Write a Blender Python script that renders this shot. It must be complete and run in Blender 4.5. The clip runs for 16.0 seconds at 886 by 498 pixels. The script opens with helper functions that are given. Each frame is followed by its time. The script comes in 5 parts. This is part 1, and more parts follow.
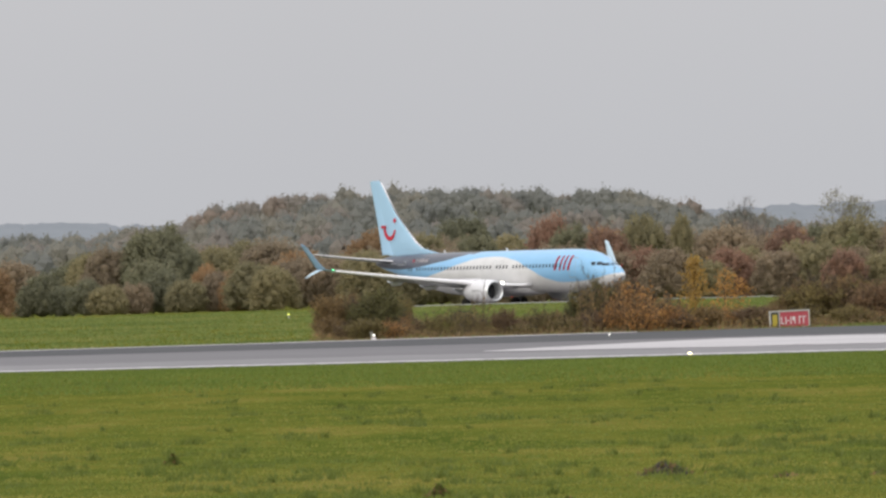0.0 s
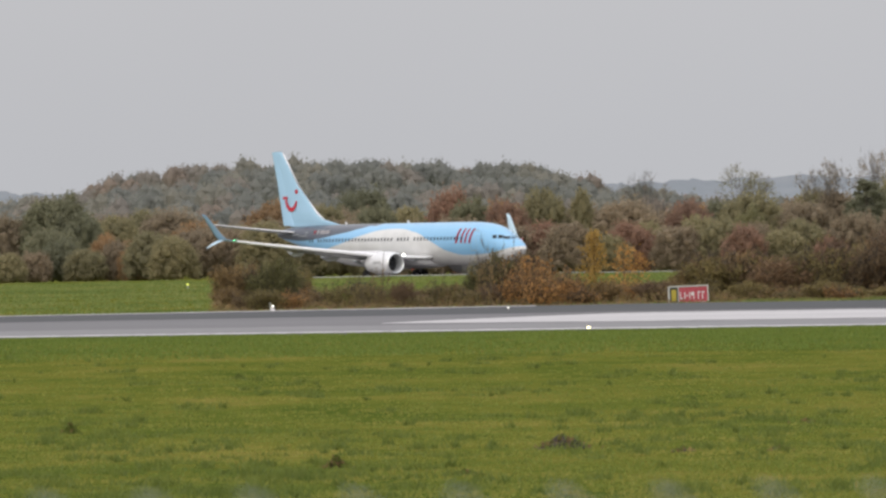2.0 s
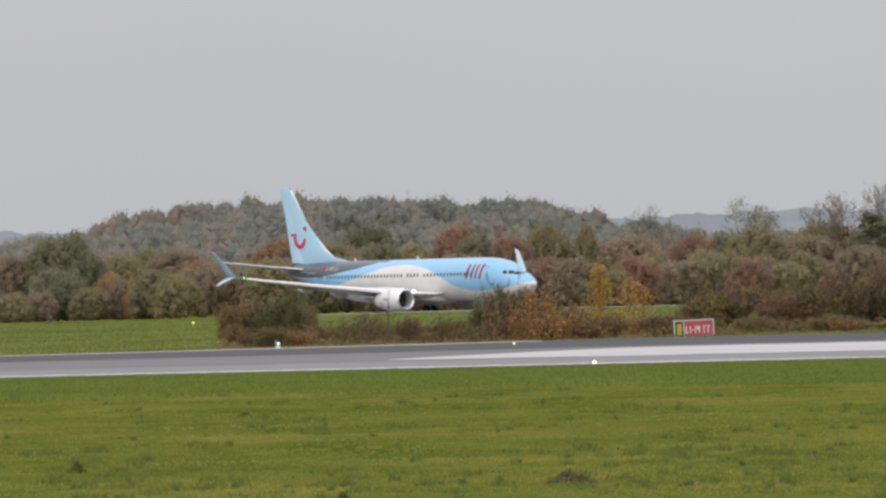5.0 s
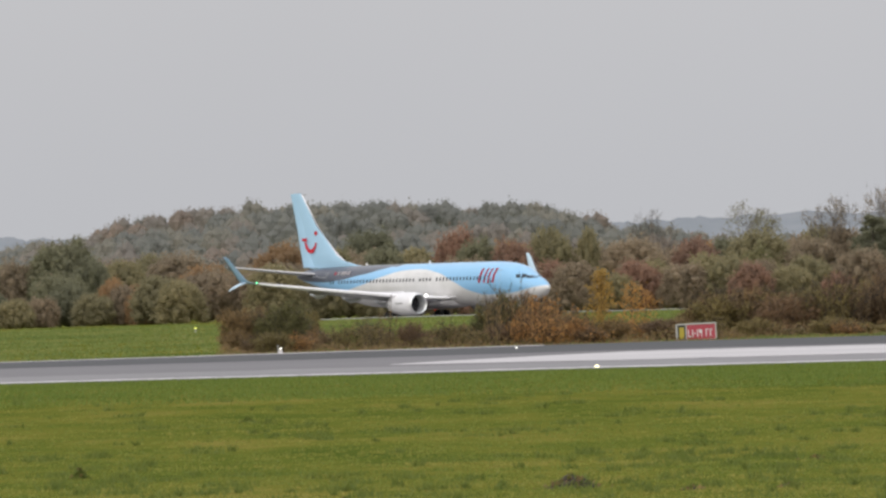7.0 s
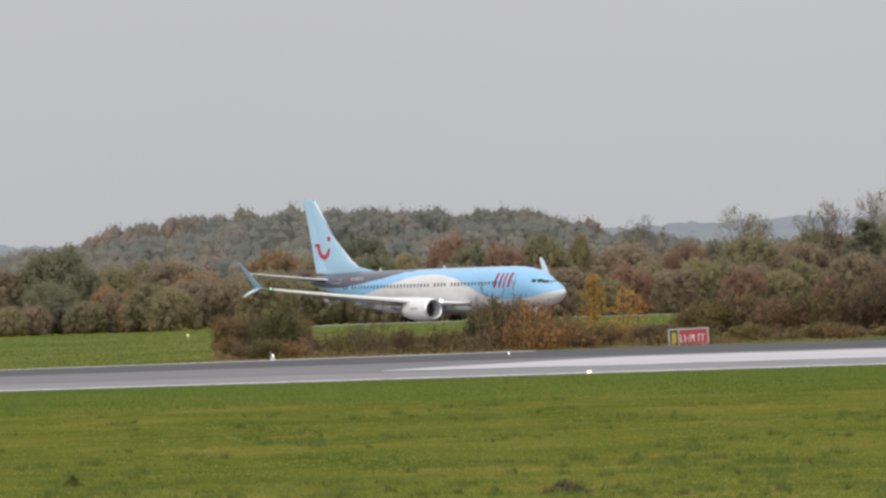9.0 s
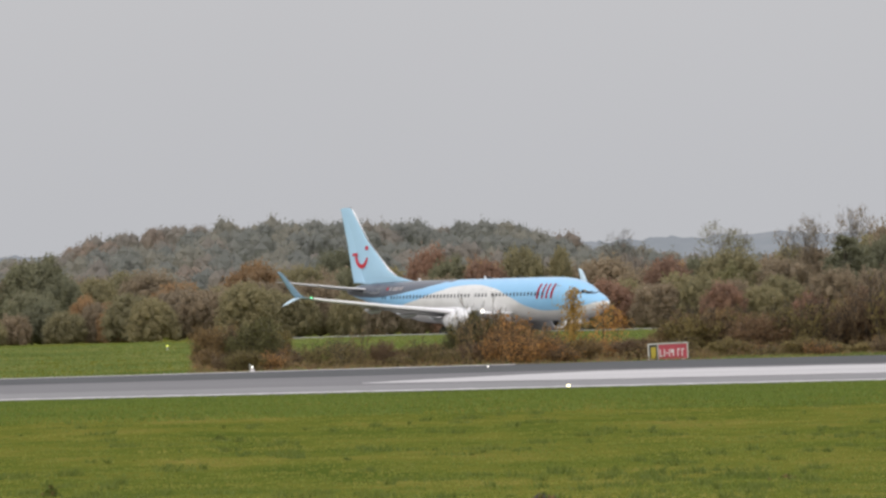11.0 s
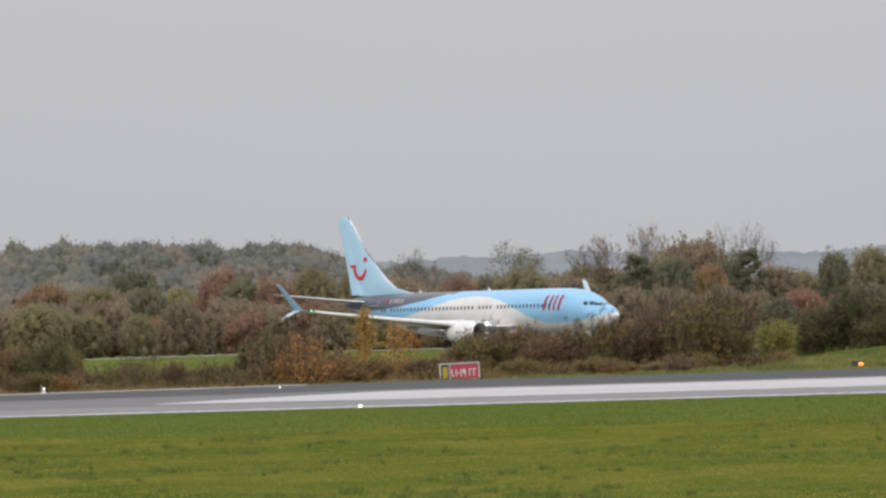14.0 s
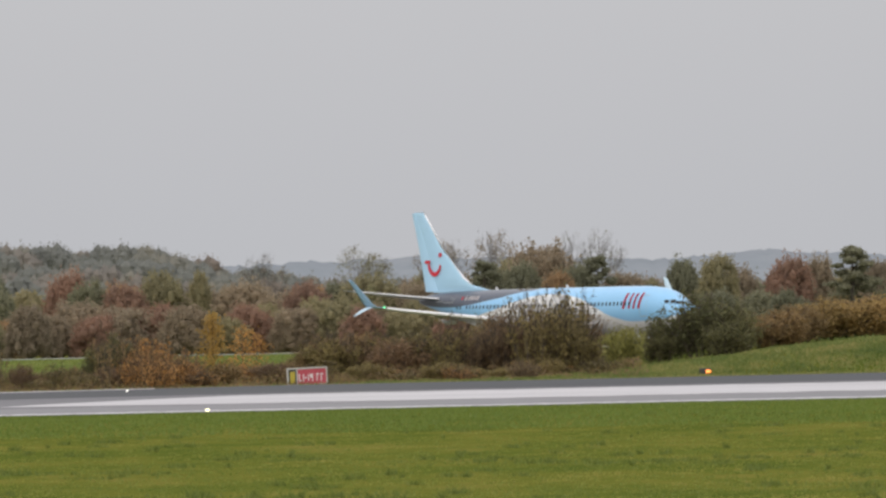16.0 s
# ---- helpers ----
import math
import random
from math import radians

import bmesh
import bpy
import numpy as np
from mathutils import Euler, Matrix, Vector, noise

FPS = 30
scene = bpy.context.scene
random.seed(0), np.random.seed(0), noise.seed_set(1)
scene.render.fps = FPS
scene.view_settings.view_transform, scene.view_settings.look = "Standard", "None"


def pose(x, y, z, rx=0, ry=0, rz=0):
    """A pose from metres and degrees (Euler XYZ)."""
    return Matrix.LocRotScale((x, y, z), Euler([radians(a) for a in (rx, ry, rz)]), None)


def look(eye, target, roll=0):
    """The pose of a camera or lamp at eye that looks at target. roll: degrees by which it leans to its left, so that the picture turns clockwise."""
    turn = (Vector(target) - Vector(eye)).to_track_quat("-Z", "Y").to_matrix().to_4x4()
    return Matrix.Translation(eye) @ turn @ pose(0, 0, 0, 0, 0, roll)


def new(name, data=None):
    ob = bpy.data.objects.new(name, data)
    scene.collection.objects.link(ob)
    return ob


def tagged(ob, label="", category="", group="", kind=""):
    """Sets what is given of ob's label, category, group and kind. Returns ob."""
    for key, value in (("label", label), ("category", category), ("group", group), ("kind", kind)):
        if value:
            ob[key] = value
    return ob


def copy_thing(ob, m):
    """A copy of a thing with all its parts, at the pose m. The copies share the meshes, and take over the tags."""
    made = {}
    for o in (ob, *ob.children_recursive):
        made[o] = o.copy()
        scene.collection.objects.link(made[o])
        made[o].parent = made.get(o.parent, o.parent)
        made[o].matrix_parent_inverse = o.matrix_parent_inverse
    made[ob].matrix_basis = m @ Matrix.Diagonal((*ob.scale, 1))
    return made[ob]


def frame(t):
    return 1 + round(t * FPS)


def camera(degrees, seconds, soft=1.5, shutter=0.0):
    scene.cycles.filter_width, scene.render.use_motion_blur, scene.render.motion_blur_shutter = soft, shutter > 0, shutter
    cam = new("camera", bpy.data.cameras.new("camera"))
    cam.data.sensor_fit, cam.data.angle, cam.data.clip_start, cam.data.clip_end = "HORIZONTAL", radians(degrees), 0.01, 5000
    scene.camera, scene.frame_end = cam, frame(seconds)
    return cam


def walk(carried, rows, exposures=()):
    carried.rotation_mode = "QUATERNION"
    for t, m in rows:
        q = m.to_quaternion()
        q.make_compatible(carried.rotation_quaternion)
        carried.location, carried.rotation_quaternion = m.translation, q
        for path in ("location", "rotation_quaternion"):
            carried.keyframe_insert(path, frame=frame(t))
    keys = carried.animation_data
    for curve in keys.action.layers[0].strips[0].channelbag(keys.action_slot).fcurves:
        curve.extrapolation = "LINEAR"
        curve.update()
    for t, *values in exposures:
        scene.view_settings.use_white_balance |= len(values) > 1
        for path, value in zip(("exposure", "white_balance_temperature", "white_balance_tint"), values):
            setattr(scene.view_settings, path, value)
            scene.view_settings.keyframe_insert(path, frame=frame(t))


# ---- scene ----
EYE = 2.53
CAMERA_ROWS = [
    (0.0, -0.617, 0.139, -1.449),
    (0.2, -0.679, 0.055, -1.256),
    (0.3, -0.593, 0.025, -1.160),
    (0.5, -0.522, -0.015, -0.967),
    (0.7, -0.463, -0.041, -1.015),
    (0.8, -0.456, -0.051, -1.040),
    (1.0, -0.477, -0.073, -1.089),
    (1.2, -0.499, -0.112, -1.055),
    (1.3, -0.419, -0.117, -1.038),
    (1.5, -0.219, -0.144, -1.004),
    (1.7, -0.070, -0.185, -0.941),
    (1.8, -0.056, -0.186, -0.909),
    (2.0, -0.022, -0.039, -0.846),
    (2.2, 0.011, 0.083, -1.013),
    (2.3, 0.023, 0.130, -1.096),
    (2.5, 0.053, 0.174, -1.263),
    (2.7, 0.115, 0.185, -1.166),
    (3.0, 0.108, 0.177, -1.021),
    (3.2, 0.082, 0.168, -1.023),
    (3.5, -0.021, 0.174, -1.025),
    (3.7, -0.080, 0.166, -1.106),
    (4.0, -0.133, 0.182, -1.228),
    (6.3, 0.060, 0.126, -1.425),
    (6.5, 0.024, 0.085, -1.495),
    (6.8, -0.046, 0.175, -1.518),
    (7.0, -0.059, 0.204, -1.534),
    (7.2, -0.038, 0.214, -1.535),
    (7.5, -0.018, 0.208, -1.538),
    (8.0, 0.032, 0.142, -1.633),
    (8.5, 0.013, 0.191, -1.548),
    (8.7, -0.016, 0.209, -1.636),
    (9.0, -0.010, 0.239, -1.767),
    (9.2, 0.024, 0.284, -1.854),
    (11.3, 0.157, 0.312, -1.282),
    (11.5, 0.243, 0.309, -1.303),
    (11.7, 0.330, 0.311, -1.348),
    (11.8, 0.358, 0.311, -1.371),
    (12.0, 0.409, 0.287, -1.417),
    (12.2, 0.476, 0.282, -1.521),
    (12.3, 0.515, 0.288, -1.574),
    (12.5, 0.711, 0.288, -1.679),
    (12.7, 0.840, 0.308, -1.680),
    (12.8, 0.890, 0.317, -1.680),
    (13.0, 0.968, 0.332, -1.682),
    (13.2, 1.046, 0.324, -1.671),
    (13.3, 1.085, 0.317, -1.666),
    (13.5, 1.169, 0.311, -1.655),
    (13.7, 1.246, 0.329, -1.631),
    (13.8, 1.280, 0.361, -1.619),
    (14.0, 1.358, 0.402, -1.595),
    (14.2, 1.460, 0.423, -1.530),
    (14.3, 1.555, 0.415, -1.450),
    (14.5, 1.681, 0.401, -1.608),
    (14.7, 1.851, 0.324, -1.450),
    (14.8, 1.905, 0.324, -1.340),
    (15.0, 2.004, 0.346, -1.178),
    (15.2, 2.043, 0.384, -1.145),
    (15.5, 2.037, 0.389, -1.040),
    (15.7, 2.093, 0.400, -1.159),
    (16.0, 2.263, 0.411, -1.210),
]
cam = camera(5.28, 16.0, soft=2.6)
cam.data.dof.use_dof = True
cam.data.dof.focus_distance = 860.0
cam.data.dof.aperture_fstop = 34.0
walk(cam, [(t, pose(0, 0, EYE, 90 + tilt, 0, -pan) @ pose(0, 0, 0, 0, 0, roll)) for t, pan, tilt, roll in CAMERA_ROWS],
     exposures=[(0.0, 0.05), (1.0, 0.0), (1.8, 0.0), (2.6, 0.045), (3.4, 0.015), (7.0, 0.01), (16.0, -0.01)])

# ---- overcast sky and its weak sun ----
world = bpy.data.worlds.new("overcast_sky")
scene.world = world
world.use_nodes = True
wt = world.node_tree
wt.nodes.clear()
w_out = wt.nodes.new("ShaderNodeOutputWorld")
w_bg = wt.nodes.new("ShaderNodeBackground")
w_sky = wt.nodes.new("ShaderNodeTexSky")
w_sky.sky_type = "NISHITA"
w_sky.sun_disc = False
w_sky.sun_elevation = radians(25)
w_sky.sun_rotation = radians(204)
w_sky.air_density, w_sky.dust_density = 1.0, 3.0
w_co = wt.nodes.new("ShaderNodeTexCoord")
w_sep = wt.nodes.new("ShaderNodeSeparateXYZ")
w_ramp = wt.nodes.new("ShaderNodeValToRGB")      # cloud layer: dull at the horizon, three times as bright overhead
w_ramp.color_ramp.elements[0].position = 0.0
w_ramp.color_ramp.elements[0].color = (0.485, 0.492, 0.520, 1)
w_ramp.color_ramp.elements[1].position = 1.0
w_ramp.color_ramp.elements[1].color = (1.42, 1.42, 1.46, 1)
e = w_ramp.color_ramp.elements.new(0.03)
e.color = (0.515, 0.515, 0.540, 1)
w_noise = wt.nodes.new("ShaderNodeTexNoise")     # faint unevenness of the cloud
w_noise.inputs["Scale"].default_value = 14.0
w_noise.inputs["Detail"].default_value = 3.0
w_var = wt.nodes.new("ShaderNodeMapRange")
w_var.inputs["To Min"].default_value = 0.97
w_var.inputs["To Max"].default_value = 1.03
w_mul = wt.nodes.new("ShaderNodeMix")
w_mul.data_type, w_mul.blend_type = "RGBA", "MULTIPLY"
w_mul.inputs["Factor"].default_value = 1.0
w_mix = wt.nodes.new("ShaderNodeMix")
w_mix.data_type, w_mix.blend_type = "RGBA", "ADD"
w_mix.inputs["Factor"].default_value = 0.012
wt.links.new(w_co.outputs["Generated"], w_sep.inputs[0])
wt.links.new(w_sep.outputs["Z"], w_ramp.inputs["Fac"])
wt.links.new(w_co.outputs["Generated"], w_noise.inputs["Vector"])
wt.links.new(w_noise.outputs["Fac"], w_var.inputs["Value"])
wt.links.new(w_ramp.outputs["Color"], w_mul.inputs[6])
wt.links.new(w_var.outputs["Result"], w_mul.inputs[7])
wt.links.new(w_mul.outputs[2], w_mix.inputs[6])
wt.links.new(w_sky.outputs["Color"], w_mix.inputs[7])
wt.links.new(w_mix.outputs[2], w_bg.inputs["Color"])
w_bg.inputs["Strength"].default_value = 1.0
wt.links.new(w_bg.outputs[0], w_out.inputs["Surface"])

sun_data = bpy.data.lights.new("sun", "SUN")
sun_data.energy, sun_data.angle, sun_data.color = 1.5, radians(85), (1.0, 0.97, 0.92)
sun = new("sun", sun_data)
sun.matrix_world = look((-40, -90, 46), (0, 0, 0))


# ---- materials ----
def surface(name, colors, scale=1.0, rough=0.7, bump=0.0, metallic=0.0, detail=6.0, island=False, per_object=0.0,
            coat=0.0, fine=0.0, stretch=(1, 1, 1), spec=0.5, emit=None, coords="Object", lo=0.28, hi=0.72):
    """A noisy surface: colors runs along a large and a small noise; island and per_object add scatter."""
    m = bpy.data.materials.new(name)
    m.use_nodes = True
    t = m.node_tree
    b = t.nodes["Principled BSDF"]
    b.inputs["Roughness"].default_value = rough
    b.inputs["Metallic"].default_value = metallic
    b.inputs["Coat Weight"].default_value = coat
    b.inputs["Coat Roughness"].default_value = 0.12
    b.inputs["Specular IOR Level"].default_value = spec
    co = t.nodes.new("ShaderNodeTexCoord")
    mp = t.nodes.new("ShaderNodeMapping")
    mp.inputs["Scale"].default_value = stretch
    t.links.new(co.outputs[coords], mp.inputs["Vector"])
    n1 = t.nodes.new("ShaderNodeTexNoise")
    n1.inputs["Scale"].default_value = scale
    n1.inputs["Detail"].default_value = detail
    n1.inputs["Roughness"].default_value = 0.65
    t.links.new(mp.outputs[0], n1.inputs["Vector"])
    fac = n1.outputs["Fac"]
    if fine:
        n2 = t.nodes.new("ShaderNodeTexNoise")
        n2.inputs["Scale"].default_value = fine
        n2.inputs["Detail"].default_value = 4.0
        t.links.new(mp.outputs[0], n2.inputs["Vector"])
        mixn = t.nodes.new("ShaderNodeMix")
        mixn.inputs["Factor"].default_value = 0.30
        t.links.new(fac, mixn.inputs[2])
        t.links.new(n2.outputs["Fac"], mixn.inputs[3])
        fac = mixn.outputs[0]
    if island:
        geo = t.nodes.new("ShaderNodeNewGeometry")
        mi = t.nodes.new("ShaderNodeMix")
        mi.inputs["Factor"].default_value = 0.5 if island is True else island
        t.links.new(fac, mi.inputs[2])
        t.links.new(geo.outputs["Random Per Island"], mi.inputs[3])
        fac = mi.outputs[0]
    if per_object:
        oi = t.nodes.new("ShaderNodeObjectInfo")
        mo = t.nodes.new("ShaderNodeMix")
        mo.inputs["Factor"].default_value = per_object
        t.links.new(fac, mo.inputs[2])
        t.links.new(oi.outputs["Random"], mo.inputs[3])
        fac = mo.outputs[0]
    ramp = t.nodes.new("ShaderNodeValToRGB")
    els = ramp.color_ramp.elements
    for i, c in enumerate(colors):
        p = lo + (hi - lo) * i / max(1, len(colors) - 1)
        el = els[i] if i < 2 else els.new(p)
        el.position = p
        el.color = (*c, 1)
    t.links.new(fac, ramp.inputs["Fac"])
    t.links.new(ramp.outputs["Color"], b.inputs["Base Color"])
    if bump:
        bp = t.nodes.new("ShaderNodeBump")
        bp.inputs["Strength"].default_value = bump
        bp.inputs["Distance"].default_value = 0.05
        t.links.new(n1.outputs["Fac"], bp.inputs["Height"])
        t.links.new(bp.outputs[0], b.inputs["Normal"])
    if emit:
        b.inputs["Emission Color"].default_value = (*emit[:3], 1)
        b.inputs["Emission Strength"].default_value = emit[3]
    return m


def leaf(name, colors, scale=0.6, per_object=0.3, island=True, lo=0.28, hi=0.72):
    m = surface(name, colors, scale=scale, rough=0.75, island=island, lo=lo, hi=hi, detail=6.0 if island else 1.0, per_object=per_object, spec=0.12)
    t = m.node_tree                       # thin leaves let about as much light through as they throw back
    b, out = t.nodes["Principled BSDF"], t.nodes["Material Output"]
    tr = t.nodes.new("ShaderNodeBsdfTranslucent")
    add = t.nodes.new("ShaderNodeAddShader")
    src = b.inputs["Base Color"].links[0].from_socket
    t.links.new(src, tr.inputs["Color"])
    t.links.new(b.outputs[0], add.inputs[0])
    t.links.new(tr.outputs[0], add.inputs[1])
    t.links.new(add.outputs[0], out.inputs["Surface"])
    return m


M_GRASS = surface("grass_turf", [(0.068, 0.090, 0.016), (0.095, 0.112, 0.020), (0.129, 0.130, 0.025), (0.172, 0.151, 0.038)],
                  scale=0.16, fine=0.9, rough=1.0, bump=0.4, spec=0.0, stretch=(1, 0.32, 1), lo=0.38, hi=0.64)
M_BLADE = leaf("grass_blades", [(0.069, 0.092, 0.018), (0.096, 0.114, 0.022), (0.130, 0.132, 0.027), (0.170, 0.151, 0.038)], scale=0.16, per_object=0, island=0.15, lo=0.36, hi=0.65)
M_ASPHALT = surface("worn_asphalt", [(0.122, 0.117, 0.121), (0.154, 0.147, 0.152), (0.188, 0.180, 0.185)], scale=0.5, fine=14, rough=0.8, spec=0.25,
                    bump=0.3, stretch=(0.12, 1, 1))
M_ASPHALT_DARK = surface("dark_asphalt", [(0.052, 0.052, 0.055), (0.070, 0.070, 0.073), (0.092, 0.092, 0.095)], scale=0.5, fine=14, rough=0.85, spec=0.2,
                         bump=0.3, stretch=(0.12, 1, 1))
M_LANE = surface("pale_worn_asphalt", [(0.166, 0.159, 0.163), (0.207, 0.198, 0.202), (0.248, 0.238, 0.242)], scale=0.5, fine=14, rough=0.8, spec=0.25,
                 bump=0.2, stretch=(0.12, 1, 1))
M_CONCRETE = surface("pale_concrete", [(0.20, 0.20, 0.19), (0.26, 0.26, 0.25), (0.32, 0.32, 0.30)], scale=0.8, fine=9, rough=0.8, bump=0.2)
M_LINE = surface("worn_white_marking", [(0.31, 0.295, 0.298), (0.45, 0.428, 0.432), (0.56, 0.532, 0.536)], scale=0.9, fine=7, rough=0.7, spec=0.3,
                 stretch=(0.06, 1, 1))
M_BARK = surface("bark", [(0.035, 0.028, 0.022), (0.07, 0.058, 0.045), (0.11, 0.095, 0.075)], scale=3, rough=0.9, bump=0.8, stretch=(1, 1, 0.2))
M_TWIG = surface("brown_twigs", [(0.040, 0.031, 0.022), (0.064, 0.049, 0.035), (0.092, 0.072, 0.052)], scale=2, rough=0.9, per_object=0.3)
M_BRANCH = surface("pale_branches", [(0.10, 0.090, 0.078), (0.135, 0.120, 0.103), (0.17, 0.150, 0.128)], scale=2, rough=0.9, per_object=0.3)
LEAVES = {
    # trees of the wood; leaf colours lifted and greyed to stand in for haze
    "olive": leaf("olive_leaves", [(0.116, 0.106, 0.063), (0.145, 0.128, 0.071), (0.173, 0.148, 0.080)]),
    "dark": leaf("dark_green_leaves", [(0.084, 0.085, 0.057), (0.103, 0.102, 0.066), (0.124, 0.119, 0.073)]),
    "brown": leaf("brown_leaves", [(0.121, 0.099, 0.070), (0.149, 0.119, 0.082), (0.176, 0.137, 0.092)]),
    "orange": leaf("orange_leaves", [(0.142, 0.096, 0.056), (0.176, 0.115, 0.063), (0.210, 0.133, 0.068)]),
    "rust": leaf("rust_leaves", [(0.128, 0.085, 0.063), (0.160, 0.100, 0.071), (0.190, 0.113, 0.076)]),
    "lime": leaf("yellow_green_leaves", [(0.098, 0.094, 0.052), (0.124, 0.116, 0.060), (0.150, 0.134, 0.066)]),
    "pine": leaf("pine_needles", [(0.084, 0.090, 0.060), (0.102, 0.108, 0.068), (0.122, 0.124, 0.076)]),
    # hill canopy: distance haze is mixed into these base colours, paler and greyer
    "far_olive": leaf("hazy_olive_canopy", [(0.124, 0.122, 0.106), (0.146, 0.140, 0.118), (0.168, 0.156, 0.128)], scale=0.05, per_object=0, island=0.22),
    "far_brown": leaf("hazy_brown_canopy", [(0.128, 0.117, 0.105), (0.148, 0.134, 0.117), (0.170, 0.149, 0.126)], scale=0.05, per_object=0, island=0.22),
    "far_dark": leaf("hazy_dark_canopy", [(0.106, 0.110, 0.102), (0.123, 0.125, 0.113), (0.141, 0.140, 0.124)], scale=0.05, per_object=0, island=0.22),
    "far_rust": leaf("hazy_rust_canopy", [(0.136, 0.116, 0.098), (0.158, 0.131, 0.109), (0.180, 0.144, 0.116)], scale=0.12, per_object=0),
    # shrubs near the runway
    "shrub_mauve": leaf("dull_brown_leaves", [(0.082, 0.059, 0.036), (0.110, 0.077, 0.044), (0.140, 0.095, 0.052)]),
    "hedge": leaf("golden_brown_leaves", [(0.150, 0.108, 0.046), (0.200, 0.138, 0.054), (0.245, 0.162, 0.060)]),
    "gold": leaf("sparse_orange_leaves", [(0.205, 0.112, 0.038), (0.265, 0.143, 0.045), (0.320, 0.172, 0.052)]),
    "shrub_olive": leaf("olive_shrub_leaves", [(0.099, 0.081, 0.035), (0.129, 0.102, 0.042), (0.160, 0.121, 0.049)]),
    "shrub_dark": leaf("dark_shrub_leaves", [(0.052, 0.053, 0.025), (0.070, 0.068, 0.030), (0.092, 0.085, 0.037)]),
    "shrub_brown": leaf("brown_shrub_leaves", [(0.104, 0.072, 0.036), (0.138, 0.094, 0.044), (0.174, 0.116, 0.052)]),
    "shrub_rust": leaf("rust_shrub_leaves", [(0.084, 0.057, 0.036), (0.112, 0.073, 0.043), (0.142, 0.089, 0.050)]),
    "shrub_lime": leaf("lime_shrub_leaves", [(0.135, 0.130, 0.042), (0.175, 0.162, 0.050), (0.215, 0.190, 0.058)]),
    "yellow": leaf("yellow_leaves", [(0.192, 0.126, 0.038), (0.248, 0.158, 0.044), (0.305, 0.190, 0.050)]),
    "bracken": leaf("bracken_leaves", [(0.165, 0.092, 0.038), (0.220, 0.120, 0.045), (0.280, 0.152, 0.054)]),
}


# ---- building helpers ----
def mesh_object(name, verts, faces, material, parent=None, label="", smooth=False):
    me = bpy.data.meshes.new(name)
    me.from_pydata(verts, [], faces)
    me.materials.append(material)
    if smooth:
        me.polygons.foreach_set("use_smooth", [True] * len(me.polygons))
    me.update()
    ob = new(name, me)
    if parent:
        ob.parent = parent
    if label:
        ob["label"] = label
    return ob


def part(name, bm, material, parent, label="", smooth=False):
    """Links a bmesh as one mesh object under a thing or a part."""
    me = bpy.data.meshes.new(name)
    bmesh.ops.recalc_face_normals(bm, faces=bm.faces)
    bm.to_mesh(me)
    bm.free()
    me.materials.append(material)
    if smooth:
        me.polygons.foreach_set("use_smooth", [True] * len(me.polygons))
    ob = new(name, me)
    if parent:
        ob.parent = parent
    if label:
        ob["label"] = label
    return ob


def loft(rings, cap=True, closed=True, bm=None):
    """Skins equal rings of points."""
    bm = bm or bmesh.new()
    vs = [[bm.verts.new(p) for p in r] for r in rings]
    n = len(rings[0])
    for a, b in zip(vs, vs[1:]):
        for i in range(n if closed else n - 1):
            j = (i + 1) % n
            bm.faces.new((a[i], a[j], b[j], b[i]))
    if cap:
        bm.faces.new(vs[0])
        bm.faces.new(vs[-1])
    return bm


def box(bm, x0, x1, y0, y1, z0, z1, bevel=0.0):
    made = bmesh.ops.create_cube(bm, size=1.0, matrix=Matrix.Translation(((x0 + x1) / 2, (y0 + y1) / 2, (z0 + z1) / 2)) @
                                 Matrix.Diagonal((x1 - x0, y1 - y0, z1 - z0, 1)))
    if bevel:
        edges = list({ed for v in made["verts"] for ed in v.link_edges})
        bmesh.ops.bevel(bm, geom=edges, offset=bevel, segments=2, affect="EDGES", profile=0.5)
    return bm


def tube(bm, pts, radii, sides=8, cap=True):
    rings = []
    pts = [Vector(p) for p in pts]
    for i, p in enumerate(pts):
        d = (pts[min(i + 1, len(pts) - 1)] - pts[max(i - 1, 0)]).normalized()
        a = d.orthogonal().normalized()
        b = d.cross(a)
        rings.append([p + radii[i] * (math.cos(2 * math.pi * k / sides) * a + math.sin(2 * math.pi * k / sides) * b) for k in range(sides)])
    return loft(rings, cap=cap, bm=bm)


def smooth_table(x, table):
    """Value at x of a table of (x, value), eased between its entries."""
    if x <= table[0][0]:
        return table[0][1]
    for (a, va), (b, vb) in zip(table, table[1:]):
        if x <= b:
            k = (x - a) / (b - a)
            return va + (vb - va) * k
    return table[-1][1]


# ---- the ground ----
LIE = [(-300, 0.0), (5, 0.0), (60, -0.22), (330, -0.66), (335, -0.66), (380, -0.09), (386, -0.07), (420, -0.05), (520, 0.0), (690, 0.08),
       (697, 0.12), (703, 0.20), (712, 0.20), (745, -0.22), (800, -0.33), (829.7, -0.525), (890.4, -1.06), (960, -1.5), (1300, -3.0), (1700, -2.0)]
SKYLINE = [(-160, 0.26), (-118, 0.28), (-96, 0.34), (-83, 0.43), (-59, 0.49), (-18, 0.515), (3, 0.465), (13, 0.475), (28, 0.445), (40, 0.36), (57, 0.28),
           (80, 0.20), (220, 0.13)]


def canopy_angle(x, y):
    """Height angle of the wood's canopy on the hill beyond the airfield."""
    k = min(1.0, max(0.0, (y - 1700) / 800))
    return 0.20 * (1 - k) + smooth_table(x * 2500 / y, SKYLINE) * k


